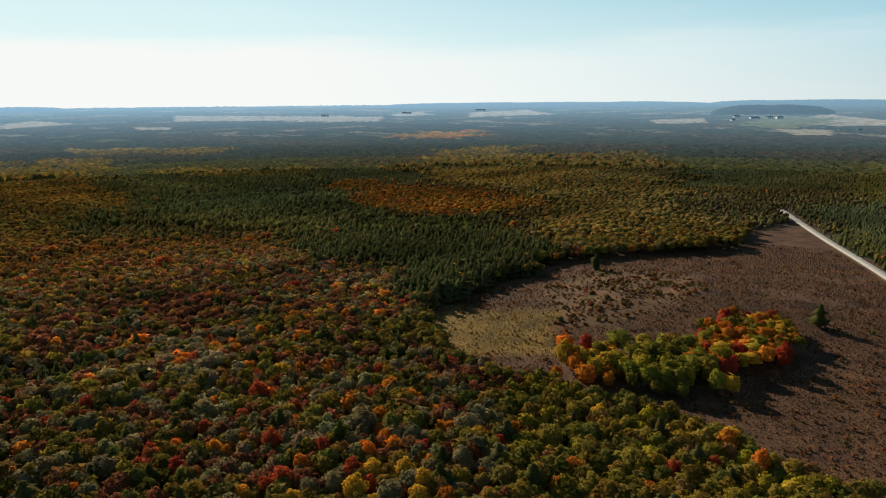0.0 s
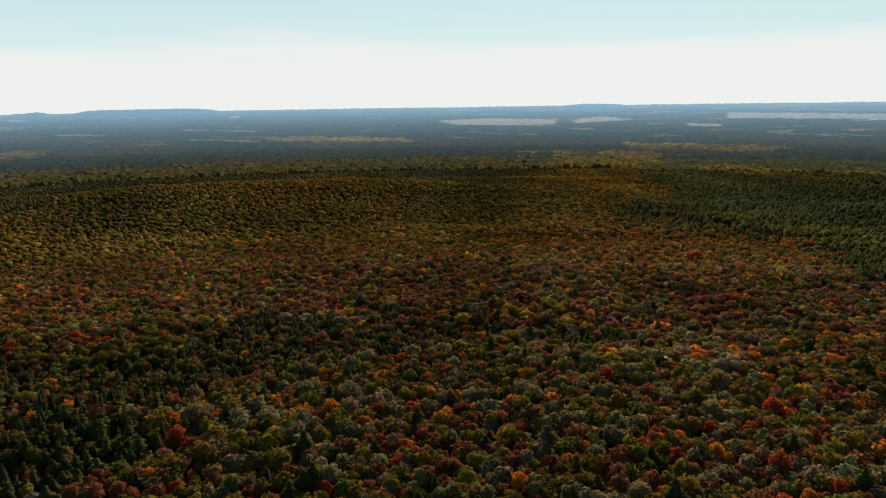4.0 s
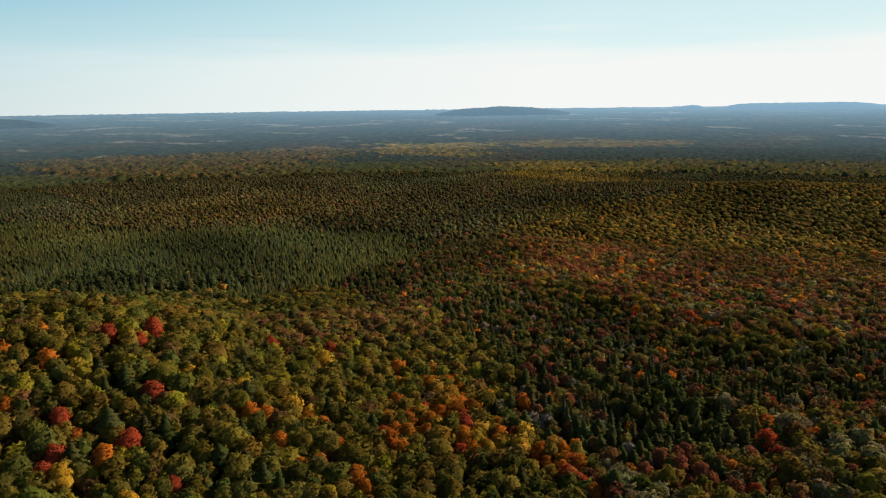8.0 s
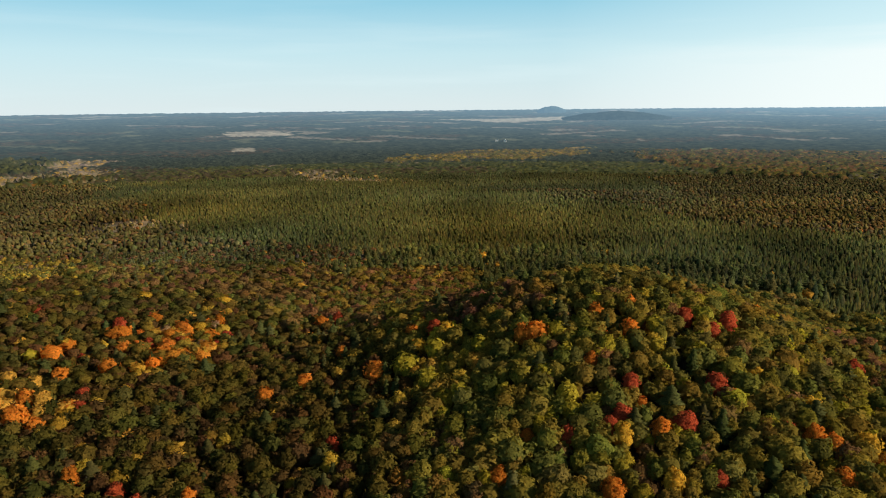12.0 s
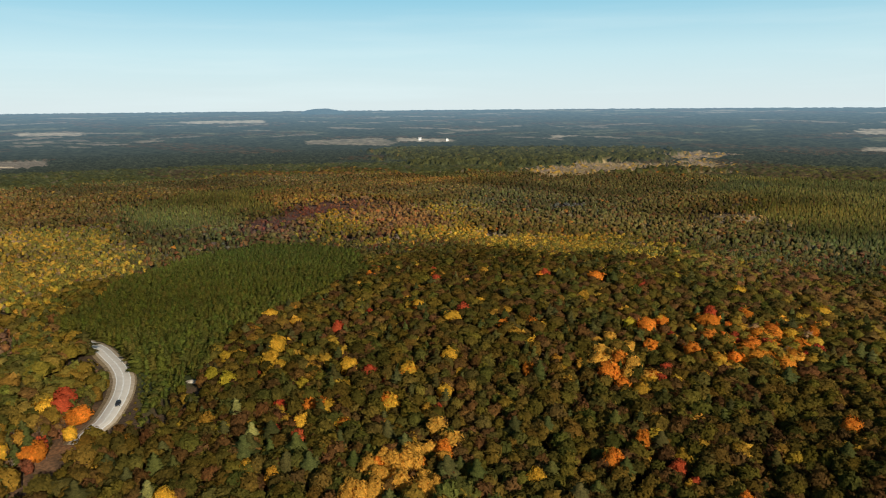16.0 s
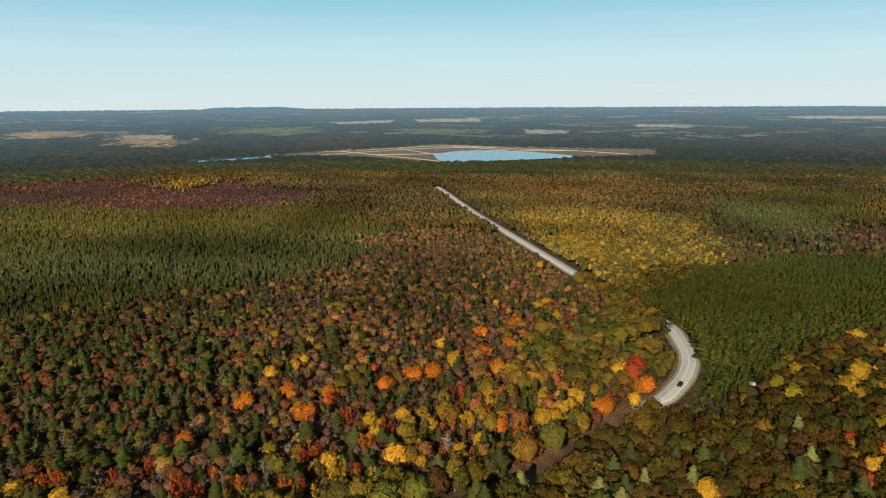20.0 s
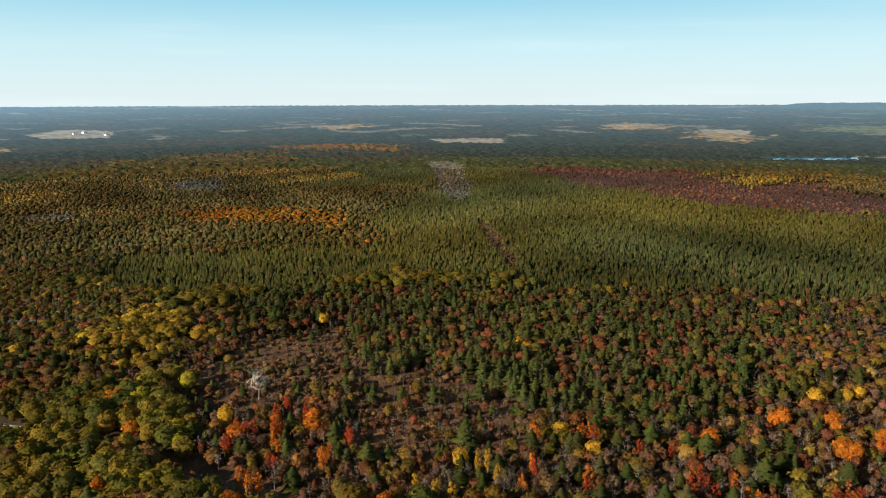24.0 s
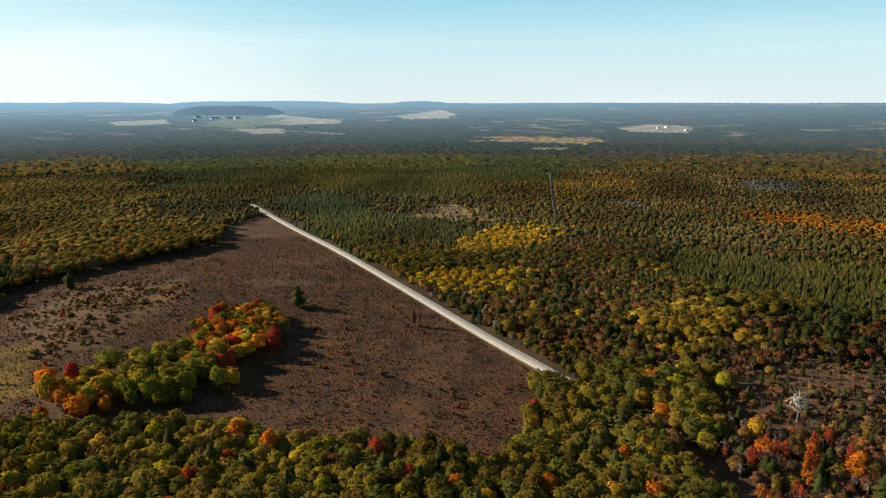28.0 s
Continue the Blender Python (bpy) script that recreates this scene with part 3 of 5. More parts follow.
accent("yellow", [(-69.9,285.6),(-12.7,199.6),(-44.8,184.6),(-26.9,189.1),(-21.2,182.8),(-7.9,185.8),(11.1,222.7),(-6.7,192.9),(-23.2,200.7),(-400.8,492.5),(-329.0,388.3),(-225.2,531.3),(-390.3,507.2),(-319.5,490.0),(-234.3,605.2),(-230.1,-52.5),(-228.7,-58.3),(-169.1,-88.7),(-231.7,-76.4),(-278.4,-55.9),(-174.6,-109.3),(-231.6,-94.2),(-132.7,-320.6),(-139.7,-331.8),(-133.7,-389.7),(-80.0,-337.7),(-167.4,-363.3),(-188.5,-203.0),(-176.7,-206.8),(-63.0,-415.2),(-22.9,-330.2),(22.3,-336.3),(102.5,-305.3),(70.4,-231.5),(20.7,-295.3),(20.3,-261.2),(-15.9,-311.6),(-12.6,-200.6),(94.2,-283.8),(-4.3,-390.0)])
accent("yellow", [(63.2,-245.0),(100.4,-291.2),(36.9,-277.6),(41.8,-358.6),(9.0,-360.9),(55.0,-233.6),(-62.4,-274.0),(40.7,-250.7),(63.4,-283.0),(162.2,-187.6),(166.6,-200.9),(168.3,-155.3),(289.9,-278.5),(245.4,-282.2),(168.0,-208.8),(153.1,-223.6),(157.7,-181.0),(165.9,-195.0),(171.8,-209.6),(165.7,-184.5),(341.1,-372.4),(269.2,-293.1),(269.2,-299.9),(173.5,-241.0),(231.7,-196.8),(275.5,-144.2),(272.3,-137.4),(204.6,-133.0),(195.1,-129.1),(175.8,-135.5),(188.7,-148.3),(187.7,-104.8),(180.9,-106.7),(174.1,-100.4),(180.1,-102.0),(252.6,-206.1),(236.0,-199.4),(273.1,-126.6),(181.1,-160.6),(169.3,-129.3)])
accent("yellow", [(175.7,-194.4),(166.1,-142.7),(171.4,-105.0),(172.3,-91.4),(200.1,-134.4),(103.7,-312.2),(99.6,-287.2),(97.6,-181.4),(120.1,-350.0),(330.8,-10.5),(326.7,-14.3),(213.7,11.7),(209.9,6.1),(210.0,2.9),(200.0,-0.5),(237.3,101.3),(189.2,17.9),(236.9,-23.1),(196.4,24.9),(187.6,12.9),(354.0,92.8),(221.6,-32.6),(131.6,131.5),(162.3,108.1),(98.0,221.3),(94.3,163.8),(57.0,242.4),(163.7,335.2),(158.4,344.3),(117.3,269.6)])
# crowns greyed by painted backlight sheen
accent("grey", [(-91.2,247.7),(-62.1,249.4),(-75.7,190.5),(-88.8,236.9),(-29.3,228.1),(-30.9,241.0),(-41.2,191.6),(-31.9,220.7),(-16.3,187.3),(-85.7,178.5),(-111.2,230.6),(-106.6,270.8)])
accent("lime", [(-177.8,-132.9),(-180.3,-124.3),(-180.8,-145.4),(-191.8,-144.3),(-173.0,-127.7),(-162.9,-132.6),(-248.3,-108.6),(-253.9,-88.9),(-224.3,-129.6),(-202.1,-134.9),(-163.4,-199.7),(-158.1,-164.2),(-149.2,-163.0),(-166.5,-151.3),(-64.4,-334.9),(-175.1,-194.9),(-162.3,-196.7),(-158.9,-181.2),(-183.4,-178.7),(110.5,-265.9),(121.2,-274.4),(97.2,192.9),(115.7,191.8),(85.8,286.4),(95.1,286.6),(77.1,286.8),(100.2,275.3)])
accent("pine", [(-198.7,-89.8),(-184.8,-52.0),(-227.0,-29.9),(-206.8,-69.0),(-216.9,-109.6),(-194.0,-72.1),(44.5,-325.0),(7.5,-325.9),(-17.9,-278.4),(69.3,-274.4),(-41.0,-207.0),(5.8,-199.9),(297.5,-273.4),(326.0,-300.0),(363.6,-347.6),(246.7,-304.6),(175.7,-187.6),(198.6,-178.5),(162.6,-208.0),(422.3,-404.9),(183.9,-193.5),(163.7,-216.0),(209.2,-109.2),(185.5,-129.2),(176.0,-112.8),(221.5,-143.6),(213.3,-153.9),(228.8,-90.5),(188.2,-93.1),(196.7,-121.1),(243.3,-88.8),(230.2,-100.0),(174.4,-183.3),(231.3,74.6),(225.9,56.9),(210.8,42.4),(231.7,11.1),(269.9,7.2),(264.3,50.2),(294.4,67.4)])
accent("pine", [(265.8,25.8),(299.0,-1.9),(261.7,12.2),(362.7,41.2),(214.0,36.2)])
accent("gold", [(40.5,-202.0),(35.8,-207.9),(28.6,-207.0),(17.1,-217.3),(18.2,-195.2),(43.6,-190.1),(29.1,-195.8),(44.7,-185.7),(20.9,-231.1),(22.0,-191.7)])
accent("gold", [(40,-189),(36,-197),(33,-206),(28,-213),(22,-218),(15,-222),(40,-203),(22,-197),(18,-192),(29,-195),(17,-209),(25,-206),(36,-190),(31,-201)])
accent("gold", [(-52,-300),(-54,-280),(-63,-278),(-52,-317),(-58,-291),(-47,-305),(-60,-310),(-44,-292)])
accent("pale", [(111.8,-170.6),(96.4,-237.2),(85.6,-223.1),(103.2,-182.9),(111.4,-158.8),(117.8,-156.6),(135.0,-140.7)])

MIX = {  # kind: spacing, then (tree, share, tint, height)
    "H": (4.6, [("d", 6, OLIVE, 9.9), ("d", 5, GREEN, 9.9), ("d", 0.8, BROWN, 9.2), ("p", 0.6, PINE, 12.6)]),
    "K": (4.6, [("d", 5, SHEEN_GREY, 9.9), ("d", 4, OLIVE, 9.9), ("d", 4, RUSSET, 9.2), ("d", 2.5, GREEN, 9.9), ("d", 1.3, ORANGE, 9.2), ("d", 0.7, RED, 9.5), ("d", 1.2, BROWN, 10), ("p", 1, PINE, 12)]),
    "R2": (4.6, [("d", 5, (0.19, 0.105, 0.034), 10.1), ("d", 2.5, (0.2, 0.09, 0.04), 10.1), ("d", 4, OLIVE, 10.1), ("d", 2.5, GREEN, 10.1), ("d", 0.3, GOLD, 10), ("p", 1.5, PINE, 12)]),
    "R": (4.6, [("d", 5, RUSSET, 10.1), ("d", 3, BROWN, 10.1), ("d", 2, SHEEN_GREY, 10.1), ("d", 3, OLIVE, 10.1), ("d", 0.9, GOLD, 10.1), ("d", 0.8, ORANGE, 10.1), ("d", 0.35, RED, 9.5), ("p", 2.4, PINE, 12)]),
    "A": (4.6, [("d", 5, OLIVE, 10.9), ("d", 3, GREEN, 10.9), ("d", 2.5, BROWN, 10.1), ("d", 2.2, GOLD, 10.1), ("d", 1.6, ORANGE, 10.1), ("d", 0.4, RED, 9.24), ("p", 1.8, PINE, 12)]),
    "L": (4.6, [("d", 7, (0.215, 0.152, 0.026), 9.9), ("d", 4, (0.145, 0.128, 0.028), 9.9), ("d", 1.8, LIME, 9.2), ("d", 0.8, BROWN, 9.2), ("d", 0.3, ORANGE, 9.2), ("p", 0.6, PINE, 12)]),
    "D": (4.6, [("d", 6, (0.13, 0.09, 0.018), 9.2), ("d", 4, (0.088, 0.076, 0.018), 9.2), ("d", 5, (0.126, 0.067, 0.023), 8.6), ("d", 0.8, GOLD, 8.6), ("d", 0.15, RED, 8), ("p", 1, PINE, 11)]),
    "V": (4.2, [("d", 3, (0.45, 0.28, 0.035), 8), ("d", 3, OLIVE, 8), ("d", 3, (0.34, 0.21, 0.033), 8)]),
    "G": (2.9, [("p", 1, (0.11, 0.116, 0.024), 9.0), ("p", 0.5, (0.095, 0.104, 0.024), 8.3)]),
    "E": (4.3, [("p", 5, PINE, 10), ("s", 3.5, SPRUCE, 10), ("d", 1.6, RUSSET, 8.4), ("d", 2, GREEN, 8.4), ("d", 2.5, (0.15, 0.118, 0.03), 8.4), ("d", 1.6, BROWN, 8.4), ("d", 1.4, (0.19, 0.15, 0.11), 7), ("d", 0.2, ORANGE, 8)]),
    "P": (4.32, [("p", 6, PINE, 13.4), ("s", 2, SPRUCE, 13.4), ("d", 0.3, GOLD, 10.1)]),
    "S": (3.8, [("s", 6, (0.085, 0.094, 0.042), 6), ("p", 2, PINE, 6), ("s", 2, (0.13, 0.12, 0.036), 5.5), ("b", 0.3, TWIG, 6)]),
    "J": (3.9, [("s", 6, (0.138, 0.125, 0.034), 6.4), ("s", 3, (0.092, 0.096, 0.038), 7.2), ("p", 1.5, (0.1, 0.1, 0.03), 6.8), ("s", 0.6, (0.17, 0.1, 0.04), 5.5)]),
    "Y": (3.4, [("d", 4, (0.44, 0.26, 0.035), 8), ("d", 4, (0.22, 0.2, 0.042), 8), ("d", 4, (0.25, 0.175, 0.11), 6.5), ("d", 2.2, (0.52, 0.34, 0.05), 8.5), ("d", 3, (0.14, 0.12, 0.03), 8.5), ("p", 0.8, PINE, 9)]),
    "y": (4.6, [("d", 5, (0.5, 0.3, 0.025), 9), ("d", 3, (0.42, 0.23, 0.03), 9), ("d", 1.5, OLIVE, 9)]),
    "H2": (5.0, [("d", 6, (0.23, 0.165, 0.035), 12), ("d", 4, (0.155, 0.142, 0.036), 12), ("d", 2.5, SHEEN_GREY, 12), ("d", 1.1, ORANGE, 11.5), ("d", 1.2, BROWN, 12), ("d", 0.4, RED, 11)]),
    "O": (4.6, [("d", 5, ORANGE, 9.5), ("d", 2.5, GOLD, 9.5), ("d", 3.5, OLIVE, 9.5), ("d", 1, (0.3, 0.2, 0.1), 8.5), ("d", 1, RED, 9)]),
    "N": (4.5, [("d", 4, (0.18, 0.095, 0.036), 8), ("d", 3, (0.17, 0.12, 0.025), 8), ("d", 1.5, GREEN, 8), ("d", 2.5, RUSSET, 7.6), ("d", 0.8, GOLD, 8), ("p", 5, PINE, 9.5), ("s", 2, SPRUCE, 8.5), ("d", 1.6, (0.25, 0.18, 0.12), 7)]),
    "Q": (4.23, [("d", 2.5, RUSSET, 5.72), ("d", 2, BROWN, 6.16), ("d", 1.5, OLIVE, 6.6), ("p", 2.4, (0.072, 0.078, 0.023), 8.8), ("b", 4, (0.22, 0.17, 0.14), 7.04), ("d", 4.5, (0.2, 0.115, 0.07), 5.72), ("d", 1, (0.336, 0.202, 0.055), 7.04), ("d", 0.6, (0.403, 0.157, 0.055), 6.6), ("d", 0.15, RED, 5.72)]),
    "F": (4.8, [("p", 5, (0.09, 0.1, 0.031), 9.4), ("p", 2, (0.12, 0.118, 0.034), 8), ("d", 3, (0.22, 0.085, 0.038), 6.8), ("d", 2, (0.17, 0.13, 0.03), 7), ("d", 2.5, (0.2, 0.11, 0.065), 5.5), ("b", 2, (0.26, 0.2, 0.155), 7)]),
    "X": (3.9, [("d", 3.5, (0.34, 0.2, 0.033), 9.2), ("d", 1.8, (0.38, 0.15, 0.05), 8.6), ("d", 0.6, RED, 7), ("b", 3.5, (0.24, 0.18, 0.14), 7.5), ("p", 2, PINE, 9.7), ("d", 0.7, YELLOW, 9.2), ("d", 2, OLIVE, 7.9), ("d", 4, (0.21, 0.115, 0.065), 6)]),
    "X2": (3.6, [("d", 4, (0.23, 0.19, 0.025), 11), ("d", 5, (0.15, 0.14, 0.022), 11.5), ("d", 1, (0.33, 0.23, 0.035), 11)]),
    "X3": (3.6, [("d", 3, (0.42, 0.26, 0.03), 11), ("d", 3, (0.5, 0.16, 0.02), 11), ("d", 2, (0.42, 0.06, 0.03), 10.5), ("d", 2, (0.19, 0.15, 0.02), 11.5)]),
    "B": (4.6, [("k", 5, (0.22, 0.115, 0.055), 1.1), ("k", 3, (0.27, 0.165, 0.07), 1.0), ("b", 1.0, (0.24, 0.18, 0.14), 5), ("p", 0.3, PINE, 7), ("d", 0.3, RUSSET, 4)]),
    "T": (5.0, [("k", 5, TAN, 1.6), ("b", 1, TWIG, 6), ("d", 0.6, GOLD, 6)]),
    "W": (4.2, [("d", 5, (0.21, 0.18, 0.135), 5), ("b", 4, (0.18, 0.155, 0.12), 5), ("k", 2, (0.13, 0.12, 0.08), 2)]),
    "U": (3.4, [("k", 8, PURPLE, 1.7), ("k", 2, (0.1, 0.06, 0.04), 1.5), ("b", 1, TWIG, 6), ("d", 0.2, RUSSET, 6), ("p", 0.15, PINE, 7)]),
    "C": (4.4, [("k", 3, (0.17, 0.082, 0.038), 0.65), ("k", 2, (0.24, 0.1, 0.04), 0.75), ("k", 1.2, (0.13, 0.115, 0.036), 0.8), ("k", 0.4, (0.36, 0.16, 0.045), 0.75)]),
    "m": (3.2, [("k", 3, (0.14, 0.1, 0.034), 1.0), ("k", 4, (0.19, 0.085, 0.042), 0.9), ("d", 0.4, OLIVE, 2.2), ("k", 0.5, (0.28, 0.07, 0.03), 1.1), ("k", 1, (0.2, 0.12, 0.04), 1.2)]),
    "c": (9.0, [("k", 1, TAN, 0.5)]),
    "M": (9.0, [("k", 1, TAN, 0.6)]),
    "g": (9.0, [("k", 1, (0.13, 0.15, 0.05), 0.5)]),
}

# ---- shapes of trees ----


def unit(v):
    v = np.asarray(v, float)
    return v / (np.linalg.norm(v, axis=-1, keepdims=True) + 1e-9)


def join(pieces):
    """Verts, triangles and normals of several pieces as one."""
    vs, fs, ns, n = [], [], [], 0
    for v, f, nrm in pieces:
        vs.append(v)
        fs.append(f + n)
        ns.append(nrm)
        n += len(v)
    return np.concatenate(vs), np.concatenate(fs), np.concatenate(ns)


def dome(rng, rings, sides, wide, high, base, rough):
    """A lumpy closed crown, from base to high."""
    v, f = [], []
    for i in range(rings):
        a = -0.6 + (math.pi / 2 + 0.6) * i / rings
        for j in range(sides):
            b = 2 * math.pi * (j + 0.5 * (i % 2)) / sides
            k = 1 + rough * (rng.random() - 0.5) * 2
            v.append((wide * k * math.cos(a) * math.cos(b), wide * k * math.cos(a) * math.sin(b), base + (high - base) * (0.4 + 0.6 * math.sin(a) * k)))
    v.append((0, 0, high))
    for i in range(rings - 1):
        for j in range(sides):
            a, b = i * sides + j, i * sides + (j + 1) % sides
            c, d = a + sides, b + sides
            f += [(a, b, d), (a, d, c)]
    for j in range(sides):
        f.append(((rings - 1) * sides + j, (rings - 1) * sides + (j + 1) % sides, len(v) - 1))
    v = np.array(v)
    return v, np.array(f), unit((v - (0, 0, base + (high - base) * 0.42)) * (1, 1, 0.8) + (0, 0, 0.35 * wide) + rng.normal(0, 0.05, v.shape) * wide)


def lobes_of(rng, count, wide, high, base):
    """Centres and radii of the rounded lobes that make up a crown."""
    k = np.arange(count)
    up = 1 - (k + 0.5) / count * 0.95
    g = 2.4 * k + rng.uniform(-0.35, 0.35, count)
    out = np.sqrt(1 - up * up) * rng.uniform(0.5, 0.74, count)
    mid, tall = base + 0.36 * (high - base), (high - base) * 0.64
    size = wide * rng.uniform(0.34, 0.5, count) * (1 - 0.2 * up)
    z = mid + up * (tall - size * 0.9) * rng.uniform(0.86, 1.04, count)
    return np.stack([out * np.cos(g) * wide, out * np.sin(g) * wide, z], 1), size


def sprays(rng, n, wide, high, base, size, count=9):
    """Loose leaf sprays on the outside of a crown made of several lobes."""
    centre, radius = lobes_of(rng, count, wide, high, base)
    k = np.arange(n) % count
    d = rng.normal(size=(n, 3))
    d[:, 2] = np.abs(d[:, 2]) - 0.25
    d = unit(d)
    c = centre[k] + d * radius[k][:, None] * rng.uniform(0.86, 1.08, (n, 1))
    t = unit(np.cross(d, rng.normal(size=(n, 3))))
    u = np.cross(d, t) + d * rng.normal(0, 0.35, (n, 1))
    s = size * rng.uniform(0.65, 1.35, (n, 1))
    v = np.stack([c + t * s, c - t * s * 0.55 + u * s * 0.8, c - t * s * 0.55 - u * s * 0.8], 1)
    whole = (c - (0, 0, base + 0.4 * (high - base))) / wide
    nrm = np.repeat(unit(0.8 * d + 0.55 * whole + (0, 0, 0.4) + rng.normal(0, 0.16, (n, 3)))[:, None], 3, 1)
    return v.reshape(-1, 3), np.arange(3 * n).reshape(n, 3), nrm.reshape(-1, 3)


def broadleaf_crown(rng, detail):
    """A crown for a tree 1 high; detail 0 and 1 far, 2 middling, 3 near."""
    wide = rng.uniform(0.28, 0.35)
    if detail == 0:
        v, f, nrm = dome(rng, 2, 4, wide, 0.98, 0.4, 0.35)
        return v, f, unit(nrm + rng.normal(0, 0.12, nrm.shape))
    if detail == 1:
        return join([dome(rng, 2, 5, wide * 0.92, 0.94, 0.42, 0.16), sprays(rng, 13, wide, 1.0, 0.4, 0.105, 6)])
    if detail == 2:
        return join([dome(rng, 3, 6, wide * 0.86, 0.9, 0.25, 0.15), sprays(rng, 64, wide, 1.0, 0.22, 0.075, 9)])
    return join([dome(rng, 4, 8, wide * 0.82, 0.88, 0.18, 0.15), sprays(rng, 620, wide, 1.0, 0.14, 0.034, 14)])


def aspen_crown(rng):
    """A slender, airy head of small upright sprays on a bare lower stem."""
    count, n = 12, 330
    k = np.arange(count)
    h = 0.32 + 0.6 * (k + 0.5) / count
    g = 2.4 * k + rng.uniform(-0.4, 0.4, count)
    out = 0.15 * np.sin(math.pi * np.clip((h - 0.2) / 0.85, 0, 1)) * rng.uniform(0.4, 1.1, count)
    centre = np.stack([out * np.cos(g), out * np.sin(g), h], 1)
    radius = rng.uniform(0.06, 0.105, count) * (1.25 - 0.6 * h)
    pick = rng.integers(0, count, n)
    d = unit(rng.normal(size=(n, 3)))
    c = centre[pick] + d * radius[pick][:, None] * (1, 1, 1.5) * rng.uniform(0.4, 1.15, (n, 1))
    t = unit(np.cross(d, rng.normal(size=(n, 3))))
    u = np.cross(d, t)
    s = 0.032 * rng.uniform(0.6, 1.4, (n, 1))
    v = np.stack([c + t * s, c - t * s * 0.55 + u * s * 0.8, c - t * s * 0.55 - u * s * 0.8], 1)
    nrm = np.repeat(unit(0.6 * d + (c - (0, 0, 0.5)) * (4, 4, 0.8) + (0, 0, 0.35) + rng.normal(0, 0.2, (n, 3)))[:, None], 3, 1)
    return v.reshape(-1, 3), np.arange(3 * n).reshape(n, 3), nrm.reshape(-1, 3)


def boughs(rng, tiers, per, wide, droop, jitter):
    v, f, nrm = [], [], []
    for i in range(tiers):
        h = 0.14 + 0.84 * i / tiers
        r = wide * (1 - h ** (1.0 + 0.8 * jitter)) ** 0.8 * 1.15 * (1 + jitter * rng.normal(0, 0.22))
        for j in range(per):
            b = 2 * math.pi * (j + rng.random()) / per
            l = r * rng.uniform(0.75, 1.2)
            w = 0.32 * l + 0.02
            z = h + rng.normal(0, 0.012) + 0.03
            c, s = math.cos(b), math.sin(b)
            v += [(0, 0, z + droop), (c * l * 0.6 - s * w, s * l * 0.6 + c * w, z), (c * l, s * l, z - droop * 0.5), (c * l * 0.6 + s * w, s * l * 0.6 - c * w, z)]
            nrm += [unit((c * 0.7 - s * q, s * 0.7 + c * q, 0.75)) for q in (0, 0.5, 0, -0.5)]
            n = len(v)
            f += [(n - 4, n - 3, n - 2), (n - 4, n - 2, n - 1)]
    return np.array(v), np.array(f), np.array(nrm)


def cone(sides, tiers, wide, rng, blunt=0.75):
    v, f, nrm = [], [], []
    for i in range(tiers):
        z0 = 0.08 + 0.85 * i / tiers
        z1 = min(1.0, z0 + 1.3 / tiers)
        r = wide * (1 - blunt * (i / tiers) ** (2.2 - 1.6 * blunt))
        n = len(v)
        for j in range(sides):
            b = 2 * math.pi * (j + rng.random() * 0.7) / sides
            k = r * rng.uniform(0.75, 1.2)
            v.append((k * math.cos(b), k * math.sin(b), z0 + rng.normal(0, 0.03)))
            nrm.append((0.7 * math.cos(b), 0.7 * math.sin(b), 0.75))
        v.append((rng.normal(0, 0.01), rng.normal(0, 0.01), z1))
        nrm.append((0, 0, 1))
        f += [(n + j, n + (j + 1) % sides, n + sides) for j in range(sides)]
    return np.array(v), np.array(f), unit(np.array(nrm))


def pine_crown(rng, detail):
    if detail == 0:
        return dome(rng, 2, 4, 0.2, 1.0, 0.34, 0.35)
    if detail == 1:
        return join([cone(5, 3, 0.21, rng, 0.6), boughs(rng, 4, 4, 0.27, 0.03, 1)])
    if detail == 2:
        return join([cone(5, 4, 0.18, rng, 0.6), boughs(rng, 8, 6, 0.26, 0.03, 1)])
    return join([cone(6, 5, 0.17, rng, 0.6), boughs(rng, 15, 11, 0.27, 0.025, 1)])


def spruce_crown(rng, detail):
    if detail == 0:
        return cone(5, 1, 0.21, rng)
    if detail == 1:
        return cone(5, 2, 0.17, rng)
    if detail == 2:
        return join([cone(5, 3, 0.1, rng), boughs(rng, 5, 5, 0.17, 0.05, 0.4)])
    return join([cone(6, 4, 0.09, rng), boughs(rng, 14, 8, 0.18, 0.05, 0.4)])


def bare_crown(rng, detail):
    """A leafless head: thin limbs that fork upwards."""
    v, f = [], []

    def stick(a, b, w):
        d = b - a
        t = np.cross(d, rng.normal(size=3))
        t = t / np.linalg.norm(t) * w
        n = len(v)
        v.extend([a - t, a + t, b])
        f.append((n, n + 1, n + 2))

    stick(np.array((0, 0, 0.0)), np.array((rng.normal(0, 0.02), 0, 0.8)), (0.025, 0.02, 0.014, 0.012)[detail])
    for i in range((3, 6, 12, 24)[detail]):
        a = np.array((0, 0, rng.uniform(0.25, 0.7)))
        b = a + np.array((rng.normal(0, 0.13), rng.normal(0, 0.13), rng.uniform(0.15, 0.3)))
        stick(a, b, (0.03, 0.02, 0.013, 0.007)[detail])
        for j in range((1, 2, 3, 6)[detail]):
            c = a + (b - a) * rng.uniform(0.3, 0.9)
            stick(c, c + np.array((rng.normal(0, 0.1), rng.normal(0, 0.1), rng.uniform(0.03, 0.16))), (0.025, 0.018, 0.01, 0.005)[detail])
    v = np.array(v)
    return v, np.array(f), unit(v * (1, 1, 0) + (0, 0, 0.08) + rng.normal(0, 0.05, v.shape))


